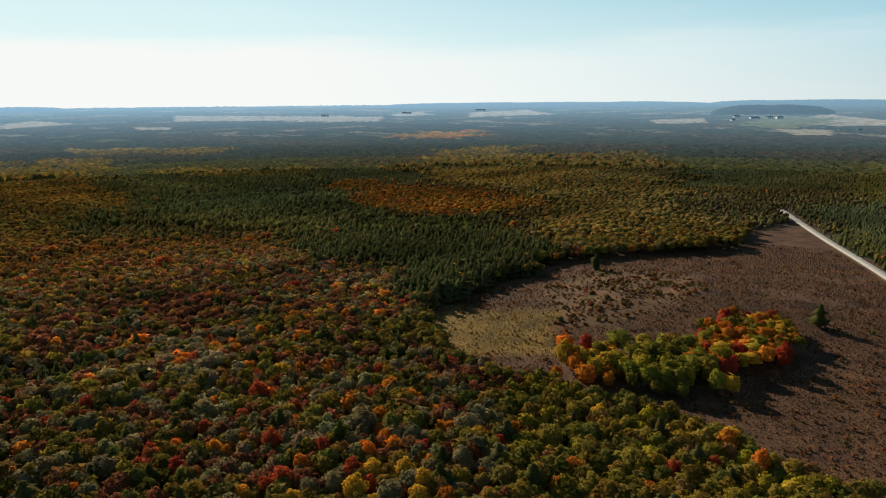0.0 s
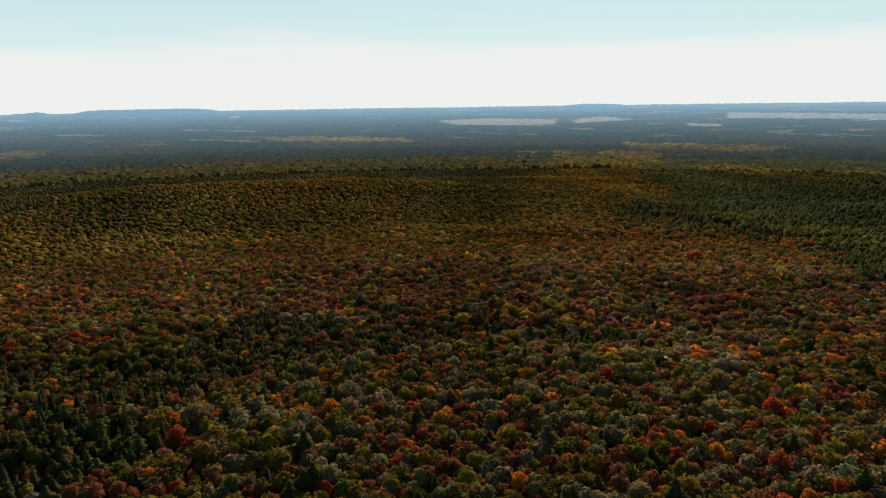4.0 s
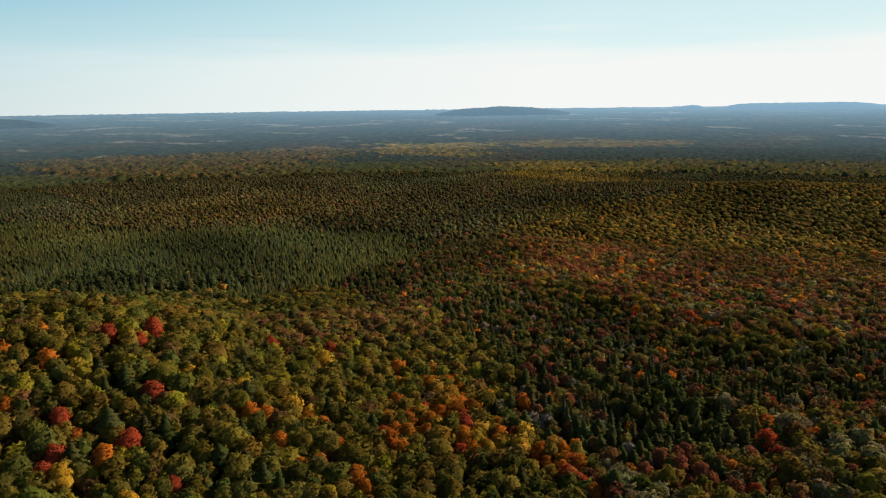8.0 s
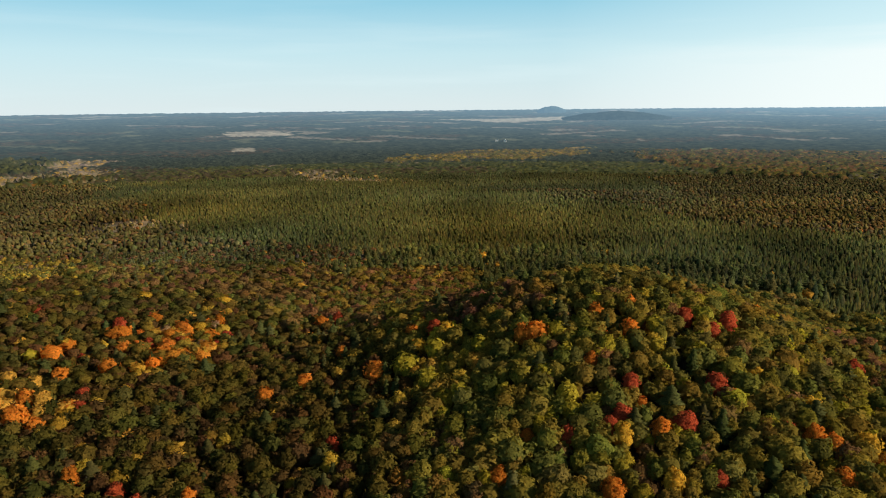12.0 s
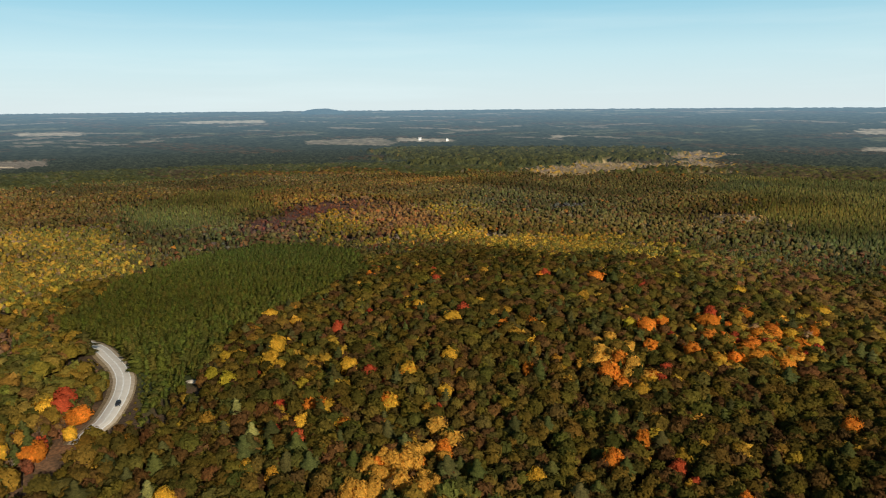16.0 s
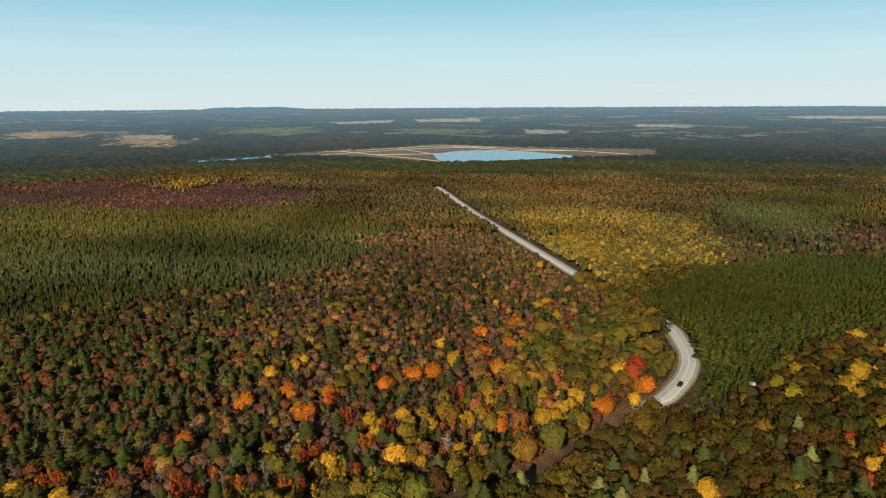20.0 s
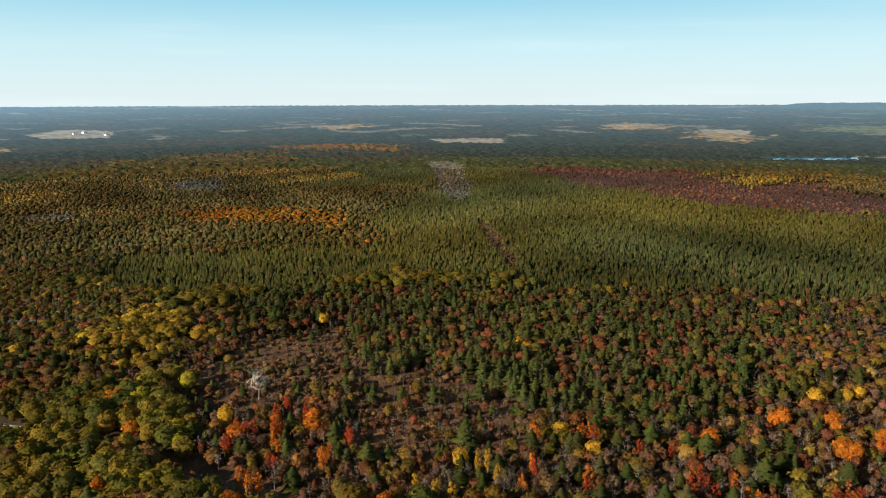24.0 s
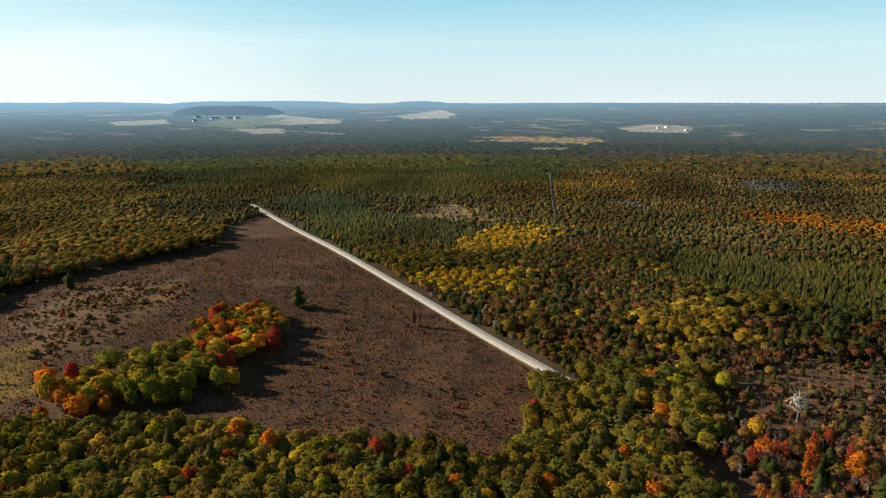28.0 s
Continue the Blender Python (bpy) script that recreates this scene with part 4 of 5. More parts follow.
def shrub_crown(rng, detail):
    if detail == 0:
        return dome(rng, 1, 5, 0.8, 1.0, 0.0, 0.4)
    if detail == 1:
        return dome(rng, 2, 4, 0.75, 1.0, 0.0, 0.4)
    return join([dome(rng, 2, 4, 0.5, 0.8, 0.0, 0.3), sprays(rng, (0, 0, 16, 90)[detail], 0.75, 1.0, 0.0, (0, 0, 0.27, 0.13)[detail])])


CROWNS = {"d": broadleaf_crown, "p": pine_crown, "s": spruce_crown, "b": bare_crown, "k": shrub_crown}


def outward(shape):
    """Turns every triangle to the side on which its normals point."""
    v, f, nrm = shape
    side = (np.cross(v[f[:, 1]] - v[f[:, 0]], v[f[:, 2]] - v[f[:, 0]]) * nrm[f].sum(1)).sum(1)
    return v, np.where((side < 0)[:, None], f[:, ::-1], f), nrm


SHAPES = {}
shape_rng = np.random.default_rng(5)
for key, make in CROWNS.items():
    for detail in range(4):
        SHAPES[key, detail] = [outward(make(shape_rng, detail)) for _ in range((8, 8, 7, 6)[detail])]


def trunk_shape(sides=5, wide=0.014, high=0.62, limbs=3):
    """A tapered, slightly bent trunk with a few limbs, for a tree 1 high."""
    rng = shape_rng
    pieces = []

    def rod(p, q, r0, r1):
        d = q - p
        t = np.cross(d, (0.3, 0.8, 0.1))
        t /= np.linalg.norm(t)
        u = np.cross(d, t)
        u /= np.linalg.norm(u)
        ring = [(math.cos(2 * math.pi * i / sides), math.sin(2 * math.pi * i / sides)) for i in range(sides)]
        v = [p + (t * c + u * s) * r0 for c, s in ring] + [q + (t * c + u * s) * r1 for c, s in ring]
        f = []
        for i in range(sides):
            j = (i + 1) % sides
            f += [(i, j, sides + j), (i, sides + j, sides + i)]
        v = np.array(v)
        pieces.append((v, np.array(f), unit(v - np.concatenate([np.tile(p, (sides, 1)), np.tile(q, (sides, 1))]))))

    a, b, c = np.array((0, 0, -0.03)), np.array((rng.normal(0, 0.01), rng.normal(0, 0.01), high * 0.5)), np.array((rng.normal(0, 0.02), rng.normal(0, 0.02), high))
    rod(a, b, wide * 1.3, wide)
    rod(b, c, wide, wide * 0.4)
    for i in range(limbs):
        g = 2 * math.pi * (i + rng.random()) / limbs
        rod(b + (c - b) * rng.uniform(0, 0.5), c + np.array((math.cos(g) * 0.16, math.sin(g) * 0.16, rng.uniform(-0.1, 0.12))), wide * 0.6, wide * 0.2)
    return join(pieces)


def mesh_of(name, v, f, mat, tint=None, normals=None):
    """A mesh from faces, with a tint and rounded normals on its vertices where given."""
    v, f = np.asarray(v, np.float32), np.asarray(f, np.int32)
    me = bpy.data.meshes.new(name)
    me.vertices.add(len(v))
    me.vertices.foreach_set("co", v.ravel())
    me.loops.add(f.size)
    me.loops.foreach_set("vertex_index", f.ravel())
    me.polygons.add(len(f))
    me.polygons.foreach_set("loop_start", np.arange(0, f.size, f.shape[1], dtype=np.int32))
    if tint is not None:
        at = me.attributes.new("tint", "FLOAT_COLOR", "POINT")
        at.data.foreach_set("color", np.concatenate([tint, np.ones((len(tint), 1))], 1).astype(np.float32).ravel())
    me.update(calc_edges=True)
    if normals is not None:
        me.shade_smooth()
        me.normals_split_custom_set_from_vertices(np.asarray(normals, np.float32))
    me.materials.append(mat)
    return me


# ---- ground ----


def polar(r0, r1, rows, sides, growth=True):
    rr = r0 * (r1 / r0) ** (np.arange(rows + 1) / rows) if growth else np.linspace(r0, r1, rows + 1)
    aa = 2 * math.pi * np.arange(sides) / sides
    x, y = (rr[:, None] * np.cos(aa)).ravel(), (rr[:, None] * np.sin(aa)).ravel()
    i, j = np.meshgrid(np.arange(rows), np.arange(sides), indexing="ij")
    k = (j + 1) % sides
    a, b, c, d = i * sides + j, i * sides + k, (i + 1) * sides + k, (i + 1) * sides + j
    return x, y, np.stack([a, d, c, b], -1).reshape(-1, 4)


FLOOR_TINT = {"J": (0.055, 0.05, 0.018), "S": (0.04, 0.045, 0.02), "G": (0.035, 0.045, 0.012), "C": (0.1, 0.05, 0.026), "m": (0.125, 0.068, 0.03), "c": (0.2, 0.165, 0.13), "M": (0.31, 0.265, 0.205), "g": (0.13, 0.14, 0.06), "W": (0.15, 0.13, 0.1), "T": (0.26, 0.19, 0.11), "B": (0.145, 0.078, 0.04), "U": (0.085, 0.038, 0.029), "Q": (0.15, 0.088, 0.05), "X": (0.15, 0.09, 0.052)}


def soil(name):
    m, nodes, links, b = material(name, 0.95)
    a = nodes.new("ShaderNodeAttribute")
    a.attribute_name = "tint"
    grass = ramp_node(nodes, links, noise_node(nodes, links, 0.9, 6), [(0.25, (0.4, 0.38, 0.36)), (0.5, (0.9, 0.9, 0.9)), (0.75, (1.6, 1.5, 1.35))])
    patch = ramp_node(nodes, links, noise_node(nodes, links, 0.06, 5), [(0.3, (0.5, 0.52, 0.55)), (0.7, (1.5, 1.38, 1.2))])
    links.new(times(nodes, links, times(nodes, links, a.outputs["Color"], grass), patch), b.inputs["Base Color"])
    bp = nodes.new("ShaderNodeBump")
    bp.inputs["Strength"].default_value, bp.inputs["Distance"].default_value = 0.8, 0.35
    links.new(noise_node(nodes, links, 1.3, 6), bp.inputs["Height"])
    links.new(bp.outputs[0], b.inputs["Normal"])
    return m


SOIL = soil("soil")
gx, gy, gf = polar(8, 4935, 170, 460)
# close the middle with a last small ring
turn_of = np.arange(460)
gf = np.concatenate([gf, np.stack([len(gx) + turn_of, turn_of, (turn_of + 1) % 460, len(gx) + (turn_of + 1) % 460], 1)])
gx, gy = np.concatenate([gx, gx[:460] * 1e-5]), np.concatenate([gy, gy[:460] * 1e-5])
gk = kinds_at(gx, gy)
gt = np.full((len(gx), 3), (0.075, 0.05, 0.03))
for key, col in FLOOR_TINT.items():
    gt[gk == key] = col
golden = np.hypot((gx - 18) / 1.3, gy - 352) + 9 * np.sin(gx / 9 + 2 * np.sin(gy / 13)) < 38
gt[golden & (gk == "C")] = (0.18, 0.115, 0.028)
gz = ground_z(gx, gy)
ground = tagged(new("ground", mesh_of("ground", np.stack([gx, gy, gz], 1), gf, SOIL, gt)), "forest floor and rough brown clearing under autumn woods", "ground", kind="structure")

# ---- road ----


def smooth_line(pts, step=6.0):
    """A smooth line through the points, evenly stepped."""
    p = np.array(pts, float)
    p = np.vstack([2 * p[0] - p[1], p, 2 * p[-1] - p[-2]])
    out = []
    for i in range(1, len(p) - 2):
        n = max(2, int(np.linalg.norm(p[i + 1] - p[i]) / step))
        for k in range(n):
            t = k / n
            out.append(0.5 * (2 * p[i] + (p[i + 1] - p[i - 1]) * t + (2 * p[i - 1] - 5 * p[i] + 4 * p[i + 1] - p[i + 2]) * t * t + (3 * p[i] - p[i - 1] - 3 * p[i + 1] + p[i + 2]) * t ** 3))
    out.append(p[-2])
    return np.array(out)


ROAD_LINE = smooth_line(ROAD)


def ribbon(line, left, right, lift, thick=0.0, dash=None):
    """A strip along a line, between two offsets, that lies on the land."""
    d = np.gradient(line, axis=0)
    d /= np.linalg.norm(d, axis=1)[:, None]
    nrm = np.stack([-d[:, 1], d[:, 0]], 1)
    a, b = line + nrm * left, line + nrm * right
    z = ground_z(line[:, 0], line[:, 1]) + lift
    m = len(line)
    v = np.concatenate([np.column_stack([a, z]), np.column_stack([b, z]), np.column_stack([a + nrm * thick, z - thick]), np.column_stack([b - nrm * thick, z - thick])])
    i = np.arange(m - 1)
    f = [np.stack([i, i + m, i + m + 1, i + 1], 1)]
    if thick:
        f += [np.stack([i + 2 * m, i, i + 1, i + 1 + 2 * m], 1), np.stack([i + m, i + 3 * m, i + 1 + 3 * m, i + 1 + m], 1)]
    f = np.concatenate(f)
    return v, f


def strip(name, parent, mat, *args):
    v, f = ribbon(*args)
    ob = new(name, mesh_of(name, v, f, mat))
    ob.parent = parent
    return ob


for line, words in [(ROAD_LINE[ROAD_LINE[:, 1] < -222], "pale two-lane country road curving through woods, gravel shoulders"), (ROAD_LINE[ROAD_LINE[:, 1] > 165], "pale two-lane country road running straight past a clearing")]:
    v, f = ribbon(line, *((4.5, -4.2) if line[0, 1] < 0 else (3.3, -3.3)), 0.24, 0.3)
    vv, vf = ribbon(line, *((5.4, -5.8) if line[0, 1] < 0 else (4.0, -4.0)), 0.14, 0.3)
    verge = tagged(new("verge", mesh_of("verge", vv, vf, VERGE)), "dry tan grass verge along the country road", "verge", kind="structure")
    road = tagged(new("road", mesh_of("road", v, f, GRAVEL)), words, "road", kind="structure")
    strip("asphalt", road, GREY_ASPHALT if line[0, 1] < 0 else ASPHALT, line, 3.05, -3.05, 0.3, 0.06)
    strip("edge_line", road, PAINT_WHITE, line, 2.92, 2.62, 0.308)
    strip("edge_line", road, PAINT_WHITE, line, -2.62, -2.92, 0.308)
    strip("centre_line", road, PAINT_WHITE if line[0, 1] < 0 else PAINT_YELLOW, line, 0.26, 0.06, 0.308)
    strip("centre_line", road, PAINT_WHITE if line[0, 1] < 0 else PAINT_YELLOW, line, -0.06, -0.26, 0.308)
v, f = ribbon(smooth_line(TRACK, 12), 1.3, -1.3, 0.3, 0.6)
tagged(new("dirt_track", mesh_of("dirt_track", v, f, VERGE)), "tan dirt track cut straight through the woods", "track", kind="structure")

# ---- ponds ----


def pond(outline, label):
    line = smooth_line(outline + outline[:1], 40)[:-1]
    n = len(line)
    v = np.vstack([np.column_stack([line, np.full(n, 1.2)]), [*line.mean(0), 1.2]])
    return tagged(new("pond", mesh_of("pond", v, [(i, (i + 1) % n, n) for i in range(n)], WATER)), label, "water", kind="structure")


DYKES = [[(1600, -735), (1578, -955), (1560, -1306), (1302, -1346), (1176, -1401), (1006, -1397)], [(1419, -954), (1345, -1075), (1275, -1261), (1176, -1401)],
         [(1578, -955), (1419, -954), (1134, -935)], [(1500, -860), (1513, -1189), (1430, -1370)], [(1560, -1130), (1345, -1075)], [(1560, -1306), (1300, -1290)]]
for line in DYKES:
    v, f = ribbon(smooth_line(line, 30), 0.9, -0.9, 1.7, 1.4)
    tagged(new("dyke", mesh_of("dyke", v, f, GRAVEL)), "low pale gravel dyke between cranberry beds", "dyke", kind="structure")
pond(POND, "bright blue reservoir pond among tan cranberry beds")
pond(SECOND_POND, "narrow dark blue pond between woods and cranberry beds")
POND_SHAPES = [np.array(POND, float), np.array(SECOND_POND, float)]


def in_pond(x, y):
    return inside(x, y, POND_SHAPES[0]) | inside(x, y, POND_SHAPES[1])


# ---- trees: places, kinds and tints ----
rng = np.random.default_rng(11)


def scatter(r0, r1, step):
    n = int(r1 / step) + 1
    m = int(r1 / step / 0.87) + 1
    i, j = np.meshgrid(np.arange(-n, n + 1), np.arange(-m, m + 1))
    x = (i + 0.5 * (j % 2)) * step + rng.uniform(-0.48, 0.48, i.shape) * step
    y = j * step * 0.87 + rng.uniform(-0.48, 0.48, i.shape) * step
    x, y = x.ravel(), y.ravel()
    r = np.hypot(x, y)
    k = (r > r0) & (r < r1)
    return x[k], y[k]


STANDS = {"Y": (4.5, 0.93), "y": (2.0, 0.6), "O": (2.0, 0.75), "J": (4.0, 0.5), "X": (0.8, 0.7), "N": (2.4, 0.75), "A": (1.8, 0.7), "E": (2.6, 0.8), "R": (1.6, 0.75), "R2": (2.2, 0.75), "D": (1.5, 0.7), "K": (1.3, 0.65), "F": (1.8, 0.8), "Q": (2.4, 0.86), "P": (2.0, 0.7)}
KINDS = ["d", "p", "s", "b", "k"]
FINE = ["G", "J", "S", "C", "Y", "m"]  # dense growth, sown apart from the rest


def stands(x, y, share, size=1.0, like=0.6):
    """Which of several trees grows at each place: like stands with like, here and there mixed."""
    s = 1 / size
    field = np.sin(x * s / 9 + 2.1 * np.sin(y * s / 17) + 0.7) + np.sin(y * s / 8 + 1.9 * np.sin(x * s / 15)) + 0.8 * np.sin((x + y) * s / 31) + 0.8 * np.sin((x - 1.3 * y) * s / 43 + 1) + rng.normal(0, 0.35, len(x))
    rank = np.empty(len(x))
    rank[np.argsort(field)] = (np.arange(len(x)) + 0.5) / len(x)
    u = np.where(rng.random(len(x)) < like, (rank * 3.7) % 1.0, rng.random(len(x)))
    return np.minimum(np.searchsorted(np.cumsum(share / share.sum()), u), len(share) - 1)


def grow(x, y, step, only=None):
    """For each place: tree, tint and height, by the kind of growth there."""
    zone_of = kinds_at(x, y)
    keep = rng.random(len(x))
    (off, before), (off_track, _) = road_distance(x, y, ROAD), road_distance(x, y, TRACK)
    tree = np.zeros(len(x), int)
    tint, high = np.zeros((len(x), 3)), np.zeros(len(x))
    alive = np.zeros(len(x), bool)
    for key, (gap, parts) in MIX.items():
        if (key in FINE) != (only is not None) or (only and key not in only):
            continue
        m = np.nonzero(zone_of == key)[0]
        if not len(m):
            continue
        share = np.array([p[1] for p in parts], float)
        pick = stands(x[m], y[m], share, *STANDS.get(key, (1.0, 0.6)))
        tree[m] = np.array([KINDS.index(p[0]) for p in parts])[pick]
        tint[m] = np.array([p[2] for p in parts])[pick]
        high[m] = np.array([p[3] for p in parts])[pick]
        # haze put into the colour: far tints fade to the zone's mean and brighten
        haze_fade = np.clip((np.hypot(x[m], y[m]) - 420) / 500, 0, 0.25 if key in ("Y", "O", "y") else 0.62)[:, None]
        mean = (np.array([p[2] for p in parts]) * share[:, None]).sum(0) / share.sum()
        tint[m] = (tint[m] * (1 - haze_fade) + mean * haze_fade) * (1 + 0.55 * haze_fade)
        alive[m] = keep[m] < min(1, (step / gap) ** 2)
    even = np.clip((np.hypot(x, y) - 300) / 300, 0, 1)
    high *= (1 - (0.26 - 0.12 * even) + rng.random(len(x)) * (0.44 - 0.24 * even) if only is None else rng.uniform(0.86, 1.1, len(x))) * (1 + 0.12 * np.sin(x / 23 + 2 * np.sin(y / 31)))
    low = tree == 4
    high[low] *= rng.lognormal(0, 0.4, low.sum())
    alive &= ~low | (np.sin(x / 9 + 2 * np.sin(y / 13)) + np.sin(y / 7.5 + 1.7 * np.sin(x / 11)) + rng.normal(0, 1.1, len(x)) > -0.9)
    seen = ((y < -226) | (y > 172)) & ~((x > 196) & (x < 298) & (y < 0))
    # brush on the drone's side kept low to fit its view of the road
    verge_side = seen & before & (off < 48) & (y < 0) & (x < 470)
    high = np.where(verge_side, np.minimum(high, np.maximum(1.0, (off - 4) * 0.24)), high)
    tree[verge_side & (high < 3.2)] = 4
    alive &= off > np.where(seen, np.where(before, 6.0 + 0.4 * high, np.where(y > 0, 4.4, 5.4) + 0.1 * high), 5.5)
    alive &= off_track > 2.8 + 0.15 * high
    alive &= ~in_pond(x, y)
    alive &= road_distance(x, y, [(133, -281), (123, -260)])[0] > 3.2  # trees left out so the sand bank shows from the drone
    patch = np.sin(x / 37 + 2 * np.sin(y / 53)) + np.sin(y / 31 + 1.8 * np.sin(x / 61 + 1)) + 0.8 * np.sin((x + 0.6 * y) / 97)
    broad_patch = np.sin(x / 83 + 1.7 * np.sin(y / 120)) + np.sin(y / 71 - 1.6 * np.sin(x / 140 + 2))
    tint *= (1 + (0.07 + 0.09 * even) * patch)[:, None] * (1 + even[:, None] * broad_patch[:, None] * np.array((0.1, 0.03, -0.08)))
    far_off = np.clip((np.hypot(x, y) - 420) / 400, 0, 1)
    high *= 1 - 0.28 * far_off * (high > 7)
    spread = 0.28 if only is None else 0.12
    tint *= rng.uniform(1 - spread, 1 + spread, (len(x), 1)) * rng.uniform(0.88, 1.12, (len(x), 3))
    return x[alive], y[alive], tree[alive], tint[alive], high[alive]


def woods(name, plants, detail, label):
    """Many trees as one mesh."""
    x, y, tree, tint, high = plants
    vs, fs, ts, ns, n = [], [], [], [], 0
    z = ground_z(x, y)
    turn = rng.uniform(0, 2 * math.pi, len(x))
    broad = rng.uniform(*((0.6, 1.25), (0.75, 1.2), (0.85, 1.2))[detail], len(x)) * np.where(tree == 0, (1.5, 1.4, 1.25)[detail], np.where(tree == 1, (1.4, 1.3, 1.1)[detail], (1.3, 1.2, 1.05)[detail]))
    if name == "aspen_grove":
        broad *= 0.72
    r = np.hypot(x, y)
    # haze painted into the tints: bright crowns are muted with distance
    haze_mute = np.clip((r - 500) / 800, 0, 0.2)[:, None] * (tint[:, :1] > 0.2)
    # far broadleaf crowns are also darkened, for the shade in their gaps
    tint = (tint * (1 - haze_mute) + np.array((0.13, 0.095, 0.035)) * haze_mute) * np.where(tree == 0, 1 - 0.22 * np.clip((r - 400) / 400, 0, 1), 1)[:, None]
    # the rest drawn towards one dark green, again haze put into the colour
    haze_tone = np.clip((r - 800) / 900, 0, 0.3)[:, None] * (tint[:, :1] < 0.2)
    tint = tint * (1 - haze_tone) + np.array((0.05, 0.056, 0.03)) * haze_tone
    for k, key in enumerate(KINDS):
        shapes = SHAPES[key, detail]
        which = rng.integers(0, len(shapes), len(x))
        for s, (v, f, nrm) in enumerate(shapes):
            m = np.nonzero((tree == k) & (which == s))[0]
            if not len(m):
                continue
            c, sn = np.cos(turn[m])[:, None], np.sin(turn[m])[:, None]
            h = high[m][:, None]
            w = h * broad[m][:, None]
            vx = x[m][:, None] + (v[:, 0] * c - v[:, 1] * sn) * w
            vy = y[m][:, None] + (v[:, 0] * sn + v[:, 1] * c) * w
            vz = z[m][:, None] + v[:, 2] * h
            vs.append(np.stack([vx, vy, vz], -1).reshape(-1, 3))
            fs.append((f[None] + (np.arange(len(m)) * len(v))[:, None, None]).reshape(-1, 3) + n)
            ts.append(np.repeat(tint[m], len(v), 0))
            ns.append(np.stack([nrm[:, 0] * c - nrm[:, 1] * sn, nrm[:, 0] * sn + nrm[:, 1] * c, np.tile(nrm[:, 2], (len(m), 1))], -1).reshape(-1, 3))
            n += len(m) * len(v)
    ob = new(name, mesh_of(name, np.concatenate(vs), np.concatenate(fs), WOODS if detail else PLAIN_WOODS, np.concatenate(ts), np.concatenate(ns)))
    return tagged(ob, label, "woods", kind="stuff")


def select(plants, m):
    return tuple(p[m] for p in plants)


NEAR, MIDDLE, BROAD = 305.0, 600.0, 1250.0
sown = grow(*scatter(160, MIDDLE, 4.6), 4.6)

# single trees of a striking colour take the place of their neighbours
ax, ay = np.array([p[0] for p in ACCENTS]), np.array([p[1] for p in ACCENTS])
shade = [p[2] for p in ACCENTS]
clear = np.ones(len(sown[0]), bool)
for px, py in zip(ax, ay):
    clear &= (sown[0] - px) ** 2 + (sown[1] - py) ** 2 > 3.2 ** 2
# on the brushy land the bright trees stand two together
thick = np.nonzero(np.isin(kinds_at(ax, ay), ["Q", "X", "B", "F", "O", "Y"]) & np.array([s in ("orange", "red") for s in shade]))[0]
for i in thick:
    way = rng.uniform(0, 2 * math.pi)
    ax, ay = np.append(ax, ax[i] + 2.9 * math.cos(way)), np.append(ay, ay[i] + 2.9 * math.sin(way))
    shade.append("orange" if shade[i] == "red" and rng.random() < 0.4 else shade[i])
a_tree = np.array([1 if s in ("pine", "pale") else 0 for s in shade])
a_tint = np.array([TINTS[s] for s in shade]) * rng.uniform(0.85, 1.15, (len(shade), 1))
a_zone = kinds_at(ax, ay)
a_high = np.where(np.isin(a_zone, ["Q", "X", "F", "B"]), 8.6, 10.5) * rng.uniform(0.85, 1.15, len(ax)) * np.where(a_tree == 1, 1.15, 1.0)
sown = tuple(np.concatenate([a[clear], b]) for a, b in zip(sown, (ax, ay, a_tree, a_tint, a_high)))


def colour_word(c):
    red, green, blue = c
    if red > 0.25:
        return "yellow" if green > 0.42 * red else "orange" if green > 0.2 * red else "red"
    if red > 1.5 * green:
        return "russet"
    return "olive-green" if red > 0.9 * green else "green"


def tree_name(k, tint):
    word = colour_word(tint)
    if k == 0:
        return {"yellow": "aspen_tree", "orange": "maple_tree", "red": "red_maple_tree", "russet": "russet_oak_tree", "green": "green_oak_tree"}.get(word, "oak_tree"), "broad tree with a rounded %s autumn crown among other trees" % word
    return {1: ("pine_tree", "dark green pine with layered boughs among hardwoods"), 2: ("spruce_tree", "slender dark green conifer with short drooping boughs"), 3: ("bare_tree", "leafless grey-brown tree with fine upright twigs")}[k]


# the nearest of each kind stand as trees of their own, the others join the woods
LIMIT = {"aspen_tree": 300, "maple_tree": 300, "red_maple_tree": 300, "pine_tree": 300, "oak_tree": 300, "russet_oak_tree": 200, "green_oak_tree": 250, "spruce_tree": 100, "bare_tree": 200}
sx, sy, s_tree, s_tint, s_high = sown
order = np.argsort(np.hypot(sx, sy))
single = np.zeros(len(sx), bool)
count = {}
for i in order:
    r = math.hypot(sx[i], sy[i])
    if r < 172 or r > 420 or s_tree[i] == 4:
        continue
    name, label = tree_name(s_tree[i], s_tint[i])
    if count.get(name, 0) < LIMIT[name]:
        count[name] = count.get(name, 0) + 1
        single[i] = True
trunk_meshes = [mesh_of("trunk", *trunk_shape()[:2], BARK) for _ in range(4)]
pale_trunk_meshes = [mesh_of("trunk", *trunk_shape(wide=0.011)[:2], PALE_BARK) for _ in range(3)]
crown_meshes = {k: [mesh_of("crown", v, f, PLAIN_LEAVES if k == 3 else LEAVES, None, nrm) for v, f, nrm in SHAPES[KINDS[k], 3]] for k in range(4)}
aspen_meshes = [mesh_of("crown", v, f, LEAVES, None, nrm) for v, f, nrm in [outward(aspen_crown(shape_rng)) for _ in range(7)]]
s_z = ground_z(sx, sy)
